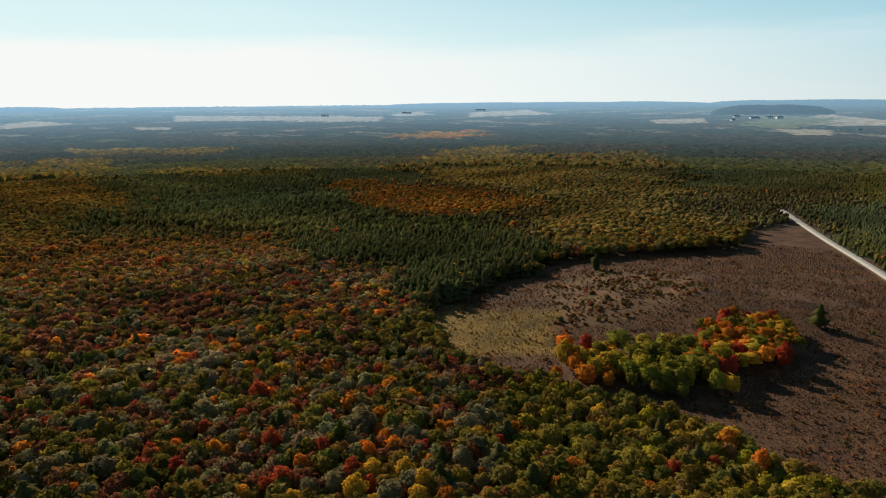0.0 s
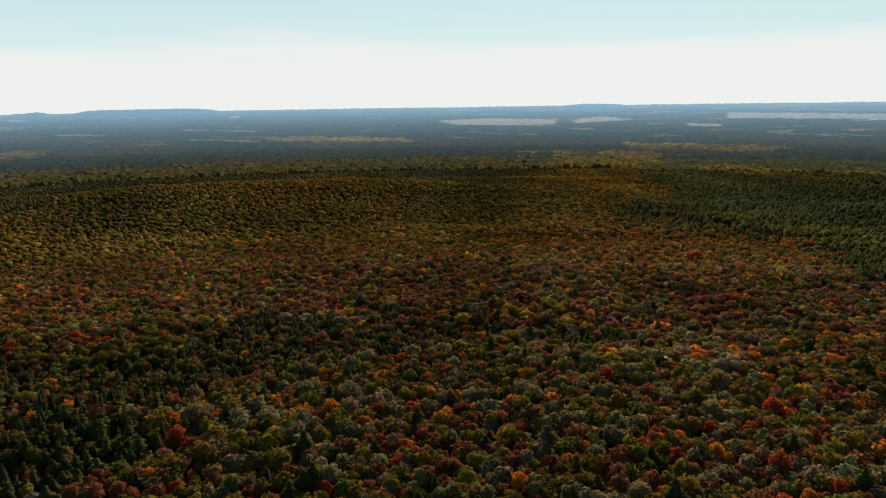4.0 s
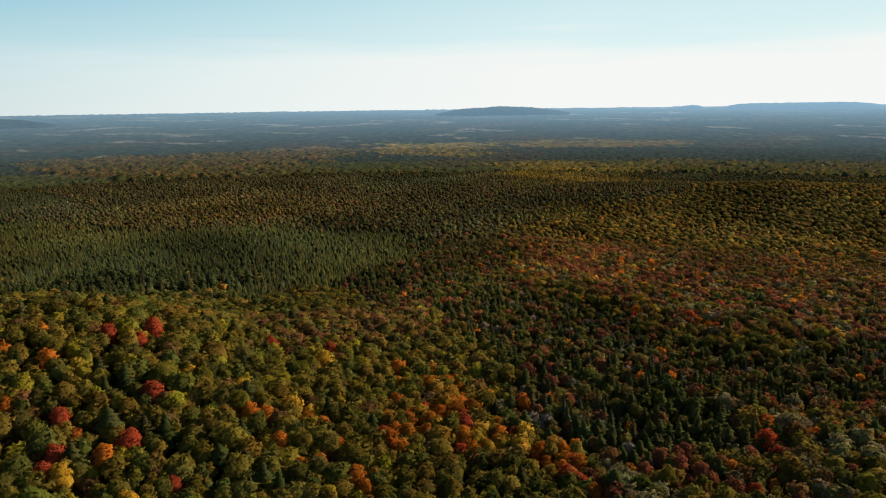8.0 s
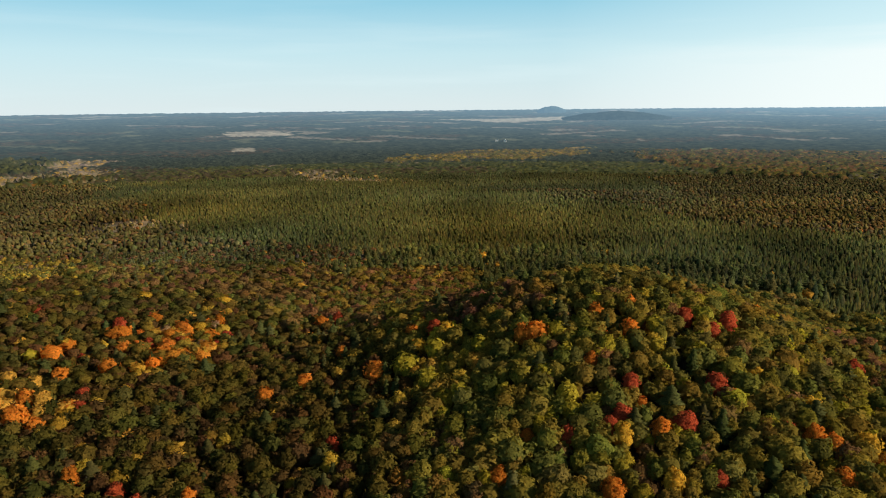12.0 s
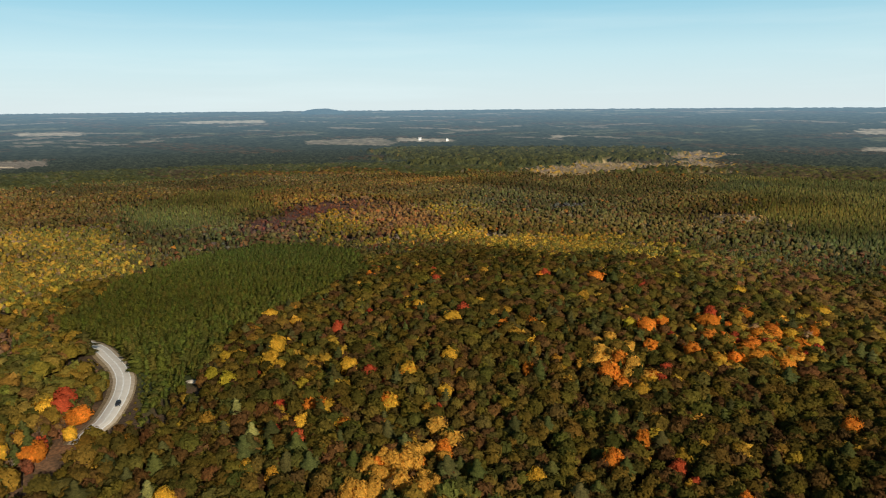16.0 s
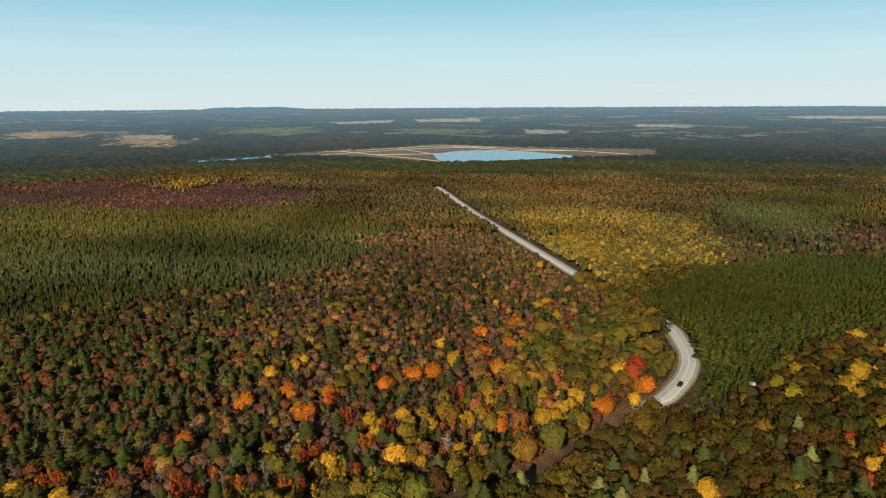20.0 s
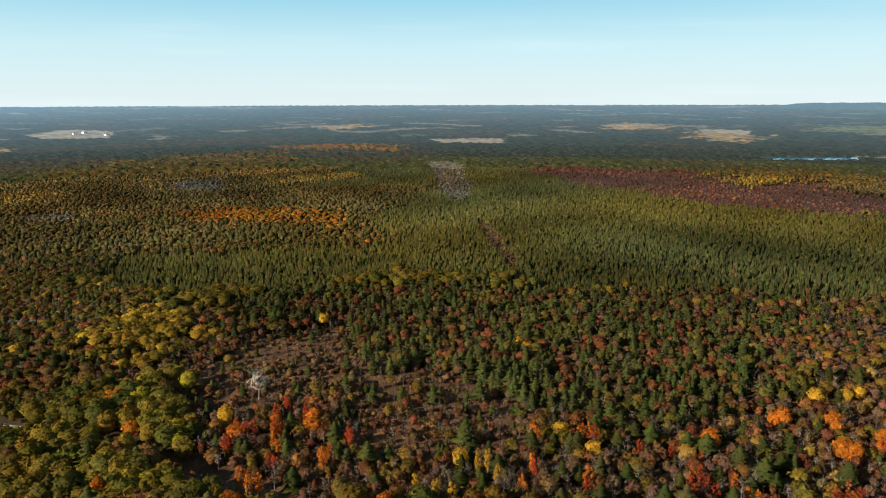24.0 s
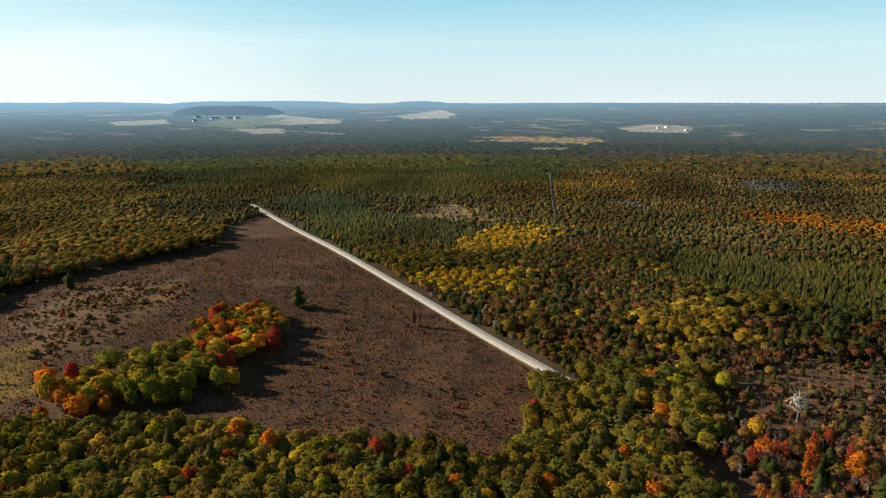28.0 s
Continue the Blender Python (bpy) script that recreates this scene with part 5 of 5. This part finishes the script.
s_rough = np.isin(kinds_at(sx, sy), ["Q", "X", "B", "F"]) & (s_tint[:, 0] > 0.25)
for i in np.nonzero(single)[0]:
    k, h = s_tree[i], s_high[i]
    name, label = tree_name(k, s_tint[i])
    w = h * rng.uniform(0.9, 1.15)
    if s_rough[i] and k == 0:
        w, h = 0.95 * w, 1.1 * h
    elif k == 0:
        w *= 1.06
    ob = tagged(new(name), label, "tree", "woodland trees")
    ob.matrix_world = Matrix.Translation((sx[i], sy[i], s_z[i])) @ Matrix.Rotation(rng.uniform(0, 6.28), 4, "Z") @ Matrix.Diagonal((w, w, h, 1))
    stems = pale_trunk_meshes if name in ("aspen_tree", "bare_tree") else trunk_meshes
    new("trunk", stems[rng.integers(len(stems))]).parent = ob
    heads = aspen_meshes if s_rough[i] and k == 0 else crown_meshes[k]
    crown = new("crown", heads[rng.integers(len(heads))])
    crown.parent = ob
    crown.color = (*s_tint[i], 1)
s_r = np.hypot(sx, sy)
woods("woods", select(sown, ~single & (s_r < NEAR)), 2, "mixed autumn woods of olive, russet and orange crowns")
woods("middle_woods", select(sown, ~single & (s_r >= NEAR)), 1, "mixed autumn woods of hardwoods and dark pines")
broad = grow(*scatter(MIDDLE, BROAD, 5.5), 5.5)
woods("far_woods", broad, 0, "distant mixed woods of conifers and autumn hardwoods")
fine = grow(*scatter(165, 620, 2.8), 2.8, ("G",))
woods("pine_plantation", fine, 1, "dense green pine plantation planted in close rows")
for r0, r1, step in ((165, 820, 3.7), (820, BROAD, 4.6)):
    fine = grow(*scatter(r0, r1, step), step, ("J", "S"))
    woods("conifer_swamp", fine, 0, "dense young conifers, dark green and yellow-green")
for r0, r1, step, detail in ((165, MIDDLE, 3.3, 1), (MIDDLE, BROAD, 4.2, 0)):
    fine = grow(*scatter(r0, r1, step), step, ("Y",))
    woods("aspen_grove", fine, detail, "dense groves of pale gold and lime young aspens")
low = grow(*scatter(300, 560, 2.4), 2.4, ("m",))
woods("mound_scrub", low, 1, "low brown and olive scrub over a gentle mound")
bushes = grow(*scatter(165, 560, 3.0), 3.0, ("C",))
woods("heath_bushes", bushes, 2, "low brown and russet bushes dotted over the clearing")


def brush(r1, step):
    """Saplings, bare stems and low bushes between the trees of the rough land."""
    x, y = scatter(160, r1, step)
    zone_of = kinds_at(x, y)
    m = np.isin(zone_of, ["Q", "X", "B", "F"]) & (road_distance(x, y, ROAD)[0] > 7.5)
    open_land = np.sin(x / 13 + 2 * np.sin(y / 19)) + np.sin(y / 11 + 1.7 * np.sin(x / 16)) + rng.normal(0, 0.8, len(x))
    m &= (open_land > -1.0) & (rng.random(len(x)) < np.where(zone_of == "F", 0.45, np.where(zone_of == "B", 0.55, 1.0)))
    x, y, open_land = x[m], y[m], open_land[m]
    parts = [("k", 6, (0.22, 0.125, 0.07), 2.0), ("k", 2.5, (0.22, 0.095, 0.05), 2.0), ("k", 1.5, (0.14, 0.11, 0.04), 2.4), ("k", 1.2, (0.3, 0.17, 0.06), 2.6), ("b", 6, (0.27, 0.2, 0.155), 6.0), ("d", 1.2, (0.2, 0.13, 0.03), 4.5), ("d", 1.4, (0.17, 0.075, 0.04), 4.0), ("p", 1.4, (0.075, 0.08, 0.022), 4.5)]
    pick = stands(x, y, np.array([p[1] for p in parts], float), 1.0, 0.5)
    tree = np.array([KINDS.index(p[0]) for p in parts])[pick]
    tint = np.array([p[2] for p in parts])[pick] * rng.uniform(0.7, 1.3, (len(x), 1))
    high = np.array([p[3] for p in parts])[pick] * rng.lognormal(0, 0.25, len(x))
    near = np.hypot(x, y) < 290
    for part_of, detail in ((near, 2), (~near, 1)):
        woods("brush", (x[part_of], y[part_of], tree[part_of], tint[part_of], high[part_of]), detail, "dense brush of grey-pink twigs, saplings and russet bushes")


brush(560, 3.0)


def tufts(r1, step):
    """Dry grass and heath: small upright tufts in drifts of red-brown, tan and olive."""
    x, y = scatter(165, r1, step)
    m = kinds_at(x, y) == "C"
    m &= road_distance(x, y, ROAD)[0] > 6.5
    x, y = x[m], y[m]
    drift = np.sin(x / 17 + 2 * np.sin(y / 23)) + np.sin(y / 13 + 1.6 * np.sin(x / 19)) + rng.normal(0, 0.7, len(x))
    keep = drift > -1.5
    x, y, drift = x[keep], y[keep], drift[keep]
    n = len(x)
    tint = np.where((drift > 1.0)[:, None], (0.12, 0.073, 0.035), np.where((drift > -0.2)[:, None], (0.115, 0.048, 0.024), (0.08, 0.045, 0.02)))
    gold = np.hypot((x - 18) / 1.3, y - 352) + rng.normal(0, 6, n) < 40
    tint[gold] = (0.3, 0.19, 0.036)
    tint = tint * rng.uniform(0.65, 1.4, (n, 1))
    size = rng.lognormal(-1.05, 0.45, n)
    z = ground_z(x, y)
    v = np.empty((n, 3, 3, 3))
    for k in range(3):
        a = rng.uniform(0, 2 * math.pi, n)
        c, s = np.cos(a) * size * 0.55, np.sin(a) * size * 0.55
        lean = rng.normal(0, 0.3, (2, n)) * size
        v[:, k, 0] = np.stack([x - c, y - s, z], 1)
        v[:, k, 1] = np.stack([x + c, y + s, z], 1)
        v[:, k, 2] = np.stack([x + lean[0], y + lean[1], z + size * rng.uniform(0.6, 1.1, n)], 1)
    ob = new("dry_grass", mesh_of("dry_grass", v.reshape(-1, 3), np.arange(9 * n).reshape(-1, 3), GRASS, np.repeat(tint, 9, 0)))
    return tagged(ob, "dry red-brown grass and heath tufts over the clearing", "grass", kind="stuff")


tufts(640, 1.15)

# ---- woods too far to tell trees apart: a rough canopy ----
TOP = {}
for key, (gap, parts) in MIX.items():
    share = np.array([p[1] for p in parts], float)
    TOP[key] = (np.array([p[2] for p in parts]), np.array([p[3] for p in parts], float), share / share.sum())
OPEN = ["M", "C", "g", "c"]


def canopy(name, r0, r1, rows, sides, label, mat):
    x, y, f = polar(r0, r1, rows, sides)
    r = np.hypot(x, y)
    x, y = x + rng.uniform(-1, 1, len(x)) * 0.0014 * r, y + rng.uniform(-1, 1, len(x)) * 0.0014 * r
    zone_of = kinds_at(x, y)
    z, tint = ground_z(x, y), np.zeros((len(x), 3))
    i, j = np.divmod(np.arange(len(x)), sides)
    peak = ((i + j) % 2 == 0) ^ (rng.random(len(x)) < 0.15)
    grove = np.sin(x / 130 + 2 * np.sin(y / 170)) + np.sin(y / 110 - 1.5 * np.sin(x / 210))
    for key, (cols, tops, share) in TOP.items():
        m = np.nonzero(zone_of == key)[0]
        pick = stands(x[m], y[m], share, 4.0)
        tint[m] = cols[pick]
        if key in OPEN:
            z[m] += 0.3
            tint[m] = FLOOR_TINT[key]
        else:
            z[m] += tops[pick] * np.where(peak[m], rng.uniform(0.7, 1.15, len(m)), rng.uniform(0.0, 0.4, len(m))) * np.where(r[m] > 1930, 0.6, 1.0)
    dark = np.isin(zone_of, ["S", "J"])
    vivid = (tint[:, 0] > 0.2) & ~np.isin(zone_of, OPEN + ["T", "W"])
    tint[vivid] = tint[vivid] * 0.5 + np.array((0.1, 0.075, 0.03)) * 0.5
    warm = dark & (grove > 0.75) & (rng.random(len(x)) < 0.5)
    # canopy tint darkened in place of the shade between separate crowns
    tint[~np.isin(zone_of, OPEN + ["T", "W"]) & (r < 1930)] *= 0.72
    # a cooler tone on the farthest conifers stands in for haze
    tint[dark & (r > 1500)] = (0.045, 0.052, 0.036)
    tint[warm] = np.array((0.075, 0.055, 0.032))
    # a patchwork of distant fields
    cell = np.floor(np.degrees(np.arctan2(y, x)) / 2.2 + 1.3 * np.sin(r / 90)) * 71 + np.floor(r / 120 + 0.8 * np.sin(np.arctan2(y, x) * 40)) * 13
    lot = np.abs(np.sin(cell * 12.9898) * 43758.5453) % 1.0
    plot = (r > 2350) & dark & (lot < 0.12)
    z[plot] = ground_z(x[plot], y[plot]) + 0.3
    tint[plot] = np.where((lot[plot] < 0.07)[:, None], (0.17, 0.145, 0.11), (0.1, 0.1, 0.06))
    z[in_pond(x, y)] = -3
    z[i == 0] -= 9
    tint *= rng.uniform(0.75, 1.25, (len(x), 1))
    return tagged(new(name, mesh_of(name, np.stack([x, y, z], 1), f, mat, tint)), label, "woods", kind="stuff")


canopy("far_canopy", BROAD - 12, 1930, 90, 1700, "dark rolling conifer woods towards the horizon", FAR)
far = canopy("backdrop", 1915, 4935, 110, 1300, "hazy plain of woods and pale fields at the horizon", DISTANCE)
far["category"], far["kind"] = "backdrop", "structure"

# ---- hills on the horizon ----


def far_hill(yaw, half, top, r, label, shape=2.0):
    """A long wooded hill; its crest stands at the elevation top, in degrees, seen from the middle."""
    n, m = 60, 14
    base = float(bowl(np.array([r]))[0])
    crest = 121 + r * math.tan(radians(top)) - base
    v, f = [], []
    hill_rng = np.random.default_rng(int(abs(yaw) * 10) + 3)
    bumps = np.convolve(hill_rng.uniform(0.84, 1.12, n + 7), np.ones(7) / 7, "valid")
    for i in range(n + 1):
        u = -1 + 2 * i / n
        a = radians(yaw + half * u)
        prof = (1 - abs(u) ** shape) ** 0.8 * bumps[i]
        for j in range(m + 1):
            w = -1 + 2 * j / m
            d = r + w * 190
            lift = hill_rng.normal(0, 0.8)
            v.append((-math.sin(a) * d, math.cos(a) * d, float(bowl(np.array([d]))[0]) - 4 + max(0.0, (crest + 4) * prof * (1 - w * w) ** 0.7 + lift)))
    for i in range(n):
        for j in range(m):
            k = i * (m + 1) + j
            f.append((k, k + m + 1, k + m + 2, k + 1))
    # haze on the hills is painted: a bluish tint under a glowing material
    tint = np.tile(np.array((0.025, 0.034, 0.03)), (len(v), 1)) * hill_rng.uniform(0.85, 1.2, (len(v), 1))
    return tagged(new("hill", mesh_of("hill", v, f, HAZIER_HILL_WOODS if r > 4500 else HAZED_HILL_WOODS, tint)), label, "hill", kind="structure")


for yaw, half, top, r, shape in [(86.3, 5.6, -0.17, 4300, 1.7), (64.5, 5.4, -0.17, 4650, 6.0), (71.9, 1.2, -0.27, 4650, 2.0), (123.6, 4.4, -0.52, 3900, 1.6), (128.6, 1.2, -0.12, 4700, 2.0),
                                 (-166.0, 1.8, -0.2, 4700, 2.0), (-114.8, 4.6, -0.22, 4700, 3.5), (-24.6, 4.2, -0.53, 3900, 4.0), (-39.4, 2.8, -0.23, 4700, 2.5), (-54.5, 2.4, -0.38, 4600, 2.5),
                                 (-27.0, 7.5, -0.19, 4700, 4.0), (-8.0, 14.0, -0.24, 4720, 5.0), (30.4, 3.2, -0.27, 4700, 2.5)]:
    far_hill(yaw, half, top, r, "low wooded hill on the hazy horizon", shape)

# ---- farms far off ----
WHITE_WALL = plain("white_wall", [(0.3, (0.7, 0.7, 0.68)), (0.7, (0.82, 0.82, 0.8))], 0.3, 0.6)
ROOF = plain("metal_roof", [(0.3, (0.42, 0.43, 0.44)), (0.7, (0.6, 0.61, 0.62))], 0.3, 0.4)


def part(name, bm, mat, parent, label=""):
    me = bpy.data.meshes.new(name)
    bm.to_mesh(me)
    bm.free()
    me.materials.append(mat)
    ob = tagged(new(name, me), label)
    ob.parent = parent
    return ob


def barn(x, y, long, wide, turn):
    ob = tagged(new("barn"), "long white farm shed with a grey metal roof", "barn", "far farm buildings")
    ob.matrix_world = Matrix.Translation((x, y, float(ground_z(np.array([x]), np.array([y]))[0]) + 1.0)) @ Matrix.Rotation(radians(turn), 4, "Z")
    h, ridge = 6.0, 9.5
    bm = bmesh.new()
    c = [(-long / 2, -wide / 2), (long / 2, -wide / 2), (long / 2, wide / 2), (-long / 2, wide / 2)]
    lo = [bm.verts.new((a, b, -3)) for a, b in c]
    hi = [bm.verts.new((a, b, h)) for a, b in c]
    ra, rb = bm.verts.new((-long / 2, 0, ridge - 0.2)), bm.verts.new((long / 2, 0, ridge - 0.2))
    bm.faces.new((lo[0], lo[1], hi[1], hi[0]))
    bm.faces.new((lo[2], lo[3], hi[3], hi[2]))
    bm.faces.new((lo[1], lo[2], hi[2], rb, hi[1]))
    bm.faces.new((lo[3], lo[0], hi[0], ra, hi[3]))
    part("wall", bm, WHITE_WALL, ob)
    for side in (-1, 1):
        bm = bmesh.new()
        p = [bm.verts.new(q) for q in [(-long / 2 - 0.6, side * (wide / 2 + 0.8), h - 0.6), (long / 2 + 0.6, side * (wide / 2 + 0.8), h - 0.6), (long / 2 + 0.6, 0, ridge), (-long / 2 - 0.6, 0, ridge)]]
        face = bm.faces.new(p)
        bmesh.ops.solidify(bm, geom=[face], thickness=0.25)
        part("roof", bm, ROOF, ob, "grey metal roof slope")


for x, y, long, wide, turn in [(1325, 3231, 34, 14, 20), (1352, 3107, 46, 16, 15), (1422, 3115, 40, 15, 30), (1455, 3094, 30, 14, 10), (1276, 2297, 22, 11, 60), (1337, 2290, 26, 11, 35), (2307, 1440, 26, 12, 40), (2357, 1436, 24, 12, 50), (2264, 1302, 26, 12, 45),
                               (1216, 2999, 18, 10, 0), (264, -2393, 9, 6, 5), (168, -2346, 9, 6, 80), (-200, 3939, 50, 16, 0), (216, 4166, 60, 18, 5), (-612, 3706, 40, 16, 10), (-1696, -1577, 16, 9, 45), (-1702, -1547, 14, 8, 40)]:
    barn(x, y, long, wide, turn)

# ---- a car on the bend ----
CAR_PAINT = plain("dark_car_paint", [(0.3, (0.02, 0.022, 0.027)), (0.7, (0.03, 0.032, 0.038))], 2.0, 0.25)
CAR_GLASS = plain("car_glass", [(0.3, (0.01, 0.012, 0.014)), (0.7, (0.015, 0.018, 0.02))], 1.0, 0.08)
TYRE = plain("tyre_rubber", [(0.3, (0.015, 0.015, 0.015)), (0.7, (0.03, 0.03, 0.03))], 4.0, 0.9)
RIM = plain("wheel_rim", [(0.3, (0.4, 0.4, 0.41)), (0.7, (0.5, 0.5, 0.51))], 4.0, 0.35)
LAMP = plain("lamp_glass", [(0.3, (0.7, 0.7, 0.68)), (0.7, (0.8, 0.8, 0.78))], 4.0, 0.15)
TAIL = plain("tail_lamp_glass", [(0.3, (0.35, 0.02, 0.02)), (0.7, (0.45, 0.03, 0.03))], 4.0, 0.2)


def loft(sections):
    """A closed body through rings of points, with its ends filled."""
    bm = bmesh.new()
    rings = [[bm.verts.new(p) for p in ring] for ring in sections]
    for a, b in zip(rings[:-1], rings[1:]):
        for k in range(len(a)):
            bm.faces.new((a[k], a[(k + 1) % len(a)], b[(k + 1) % len(b)], b[k]))
    bm.faces.new(rings[0][::-1])
    bm.faces.new(rings[-1])
    bmesh.ops.recalc_face_normals(bm, faces=bm.faces)
    return bm


def slab(x, low, high, half, tuck=0.12):
    return [(x, -half, low), (x, half, low), (x, half, high - tuck), (x, half - tuck, high), (x, -half + tuck, high), (x, -half, high - tuck)]


def wheel(parent, x, y):
    for name, mat, r, w in (("tyre", TYRE, 0.34, 0.22), ("rim", RIM, 0.21, 0.25)):
        bm = bmesh.new()
        bmesh.ops.create_cone(bm, cap_ends=True, segments=18, radius1=r, radius2=r, depth=w, matrix=Matrix.Translation((x, y, 0.34)) @ Matrix.Rotation(radians(90), 4, "X"))
        if name == "tyre":
            holder = part("wheel", bm, mat, parent)
        else:
            part(name, bm, mat, holder, "bright metal rim")


def car(x, y, turn, label):
    ob = tagged(new("car"), label, "car")
    ob.matrix_world = Matrix.Translation((x, y, float(ground_z(np.array([x]), np.array([y]))[0]) + 0.305)) @ Matrix.Rotation(radians(turn), 4, "Z")
    part("body", loft([slab(-2.25, 0.4, 0.85, 0.78), slab(-2.05, 0.25, 1.0, 0.9), slab(-1.0, 0.22, 1.02, 0.92), slab(0.9, 0.22, 0.98, 0.92), slab(1.9, 0.25, 0.88, 0.88), slab(2.25, 0.35, 0.72, 0.74)]), CAR_PAINT, ob)
    part("windows", loft([slab(-2.0, 0.98, 1.06, 0.8, 0.04), slab(-1.7, 0.98, 1.46, 0.72), slab(0.1, 0.98, 1.5, 0.72), slab(0.95, 0.96, 1.04, 0.8, 0.04)]), CAR_GLASS, ob, "dark car windows")
    part("roof", loft([slab(-1.72, 1.45, 1.52, 0.66, 0.03), slab(-0.8, 1.5, 1.56, 0.68, 0.03), slab(0.12, 1.48, 1.54, 0.66, 0.03)]), CAR_PAINT, ob)
    for px in (-1.35, 1.4):
        for py in (-0.85, 0.85):
            wheel(ob, px, py)
    for py in (-0.6, 0.6):
        part("headlight", loft([slab(2.12, 0.6, 0.74, 0.14, 0.03), slab(2.27, 0.6, 0.72, 0.12, 0.03)]), LAMP, ob, "clear headlight").location = (0, py, 0)
        part("tail_light", loft([slab(-2.28, 0.7, 0.84, 0.12, 0.03), slab(-2.15, 0.68, 0.86, 0.14, 0.03)]), TAIL, ob, "red tail light").location = (0, py, 0)


car(153.4, -256.5, 107, "small dark car on the bend of the pale road")

# ---- a bank of bare sand beside the plantation ----
SAND = plain("sand", [(0.3, (0.3, 0.26, 0.2)), (0.7, (0.46, 0.41, 0.33))], 0.8, 0.95, 0.1)
sv, sf = [], []
for i in range(6):
    for j in range(12):
        k = (1 - i / 5) * (1 + 0.25 * math.sin(3 * j + 1) + 0.15 * math.sin(5 * j))
        sx0, sy0 = 133 + 3.2 * k * math.cos(j * math.pi / 6), -281 + 1.9 * k * math.sin(j * math.pi / 6)
        sv.append((sx0, sy0, float(ground_z(np.array([sx0]), np.array([sy0]))[0]) + 1.1 * (1 - (1 - i / 5) ** 2) - 0.2))
for i in range(5):
    for j in range(12):
        n = (j + 1) % 12
        sf.append((i * 12 + j, i * 12 + n, i * 12 + 12 + n, i * 12 + 12 + j))
tagged(new("sand_bank", mesh_of("sand_bank", sv, sf, SAND)), "small bank of pale bare sand beside young pines", "ground", kind="structure")

# ---- lone trees and snags in the open ----


def lone(name, label, x, y, h, kind, tint, stems, wide=1.0):
    ob = tagged(new(name), label, "tree")
    ob.matrix_world = Matrix.Translation((x, y, float(ground_z(np.array([x]), np.array([y]))[0]))) @ Matrix.Rotation(x, 4, "Z") @ Matrix.Diagonal((h * wide, h * wide, h, 1))
    new("trunk", stems[int(abs(x)) % len(stems)]).parent = ob
    crown = new("crown", crown_meshes[kind][int(abs(y)) % len(crown_meshes[kind])])
    crown.parent = ob
    crown.color = (*tint, 1)


lone("bare_tree", "lone half-bare tree with reddish leaves beside the road", 231, 283, 13, 3, (0.2, 0.09, 0.06), trunk_meshes)
lone("small_tree", "small russet tree standing alone in the clearing", 229, 286, 9, 0, (0.15, 0.07, 0.04), trunk_meshes, 0.7)
lone("bare_tree", "thin dead tree standing alone in the clearing", 205, 250, 8.5, 3, (0.2, 0.16, 0.12), pale_trunk_meshes)
lone("snag", "tall dead snag without branches in the clearing", 247, 332, 11, 3, (0.12, 0.09, 0.07), trunk_meshes, 0.35)
lone("dead_tree", "spreading bleached dead tree with bare white limbs", 264, 98, 14, 3, (0.55, 0.5, 0.44), pale_trunk_meshes, 1.7)
lone("dead_tree", "bleached dead tree among young pines", 171, -142, 10, 3, (0.5, 0.46, 0.4), pale_trunk_meshes, 1.2)
lone("pine_tree", "lone pine with a flat layered crown on a rise", 109, 491, 12, 1, PINE, trunk_meshes, 1.2)
lone("pine_tree", "lone dark pine at the edge of a bright grove", 196, 352, 13, 1, PINE, trunk_meshes, 1.2)
lone("bush", "small green bush alone in the brown clearing", 183, 203, 3, 0, GREEN, trunk_meshes, 1.3)

# ---- the woods right under the drone ----
under = grow(*scatter(0, 152, 5.6), 5.6)
woods("woods", under, 0, "mixed autumn woods of olive and green crowns")
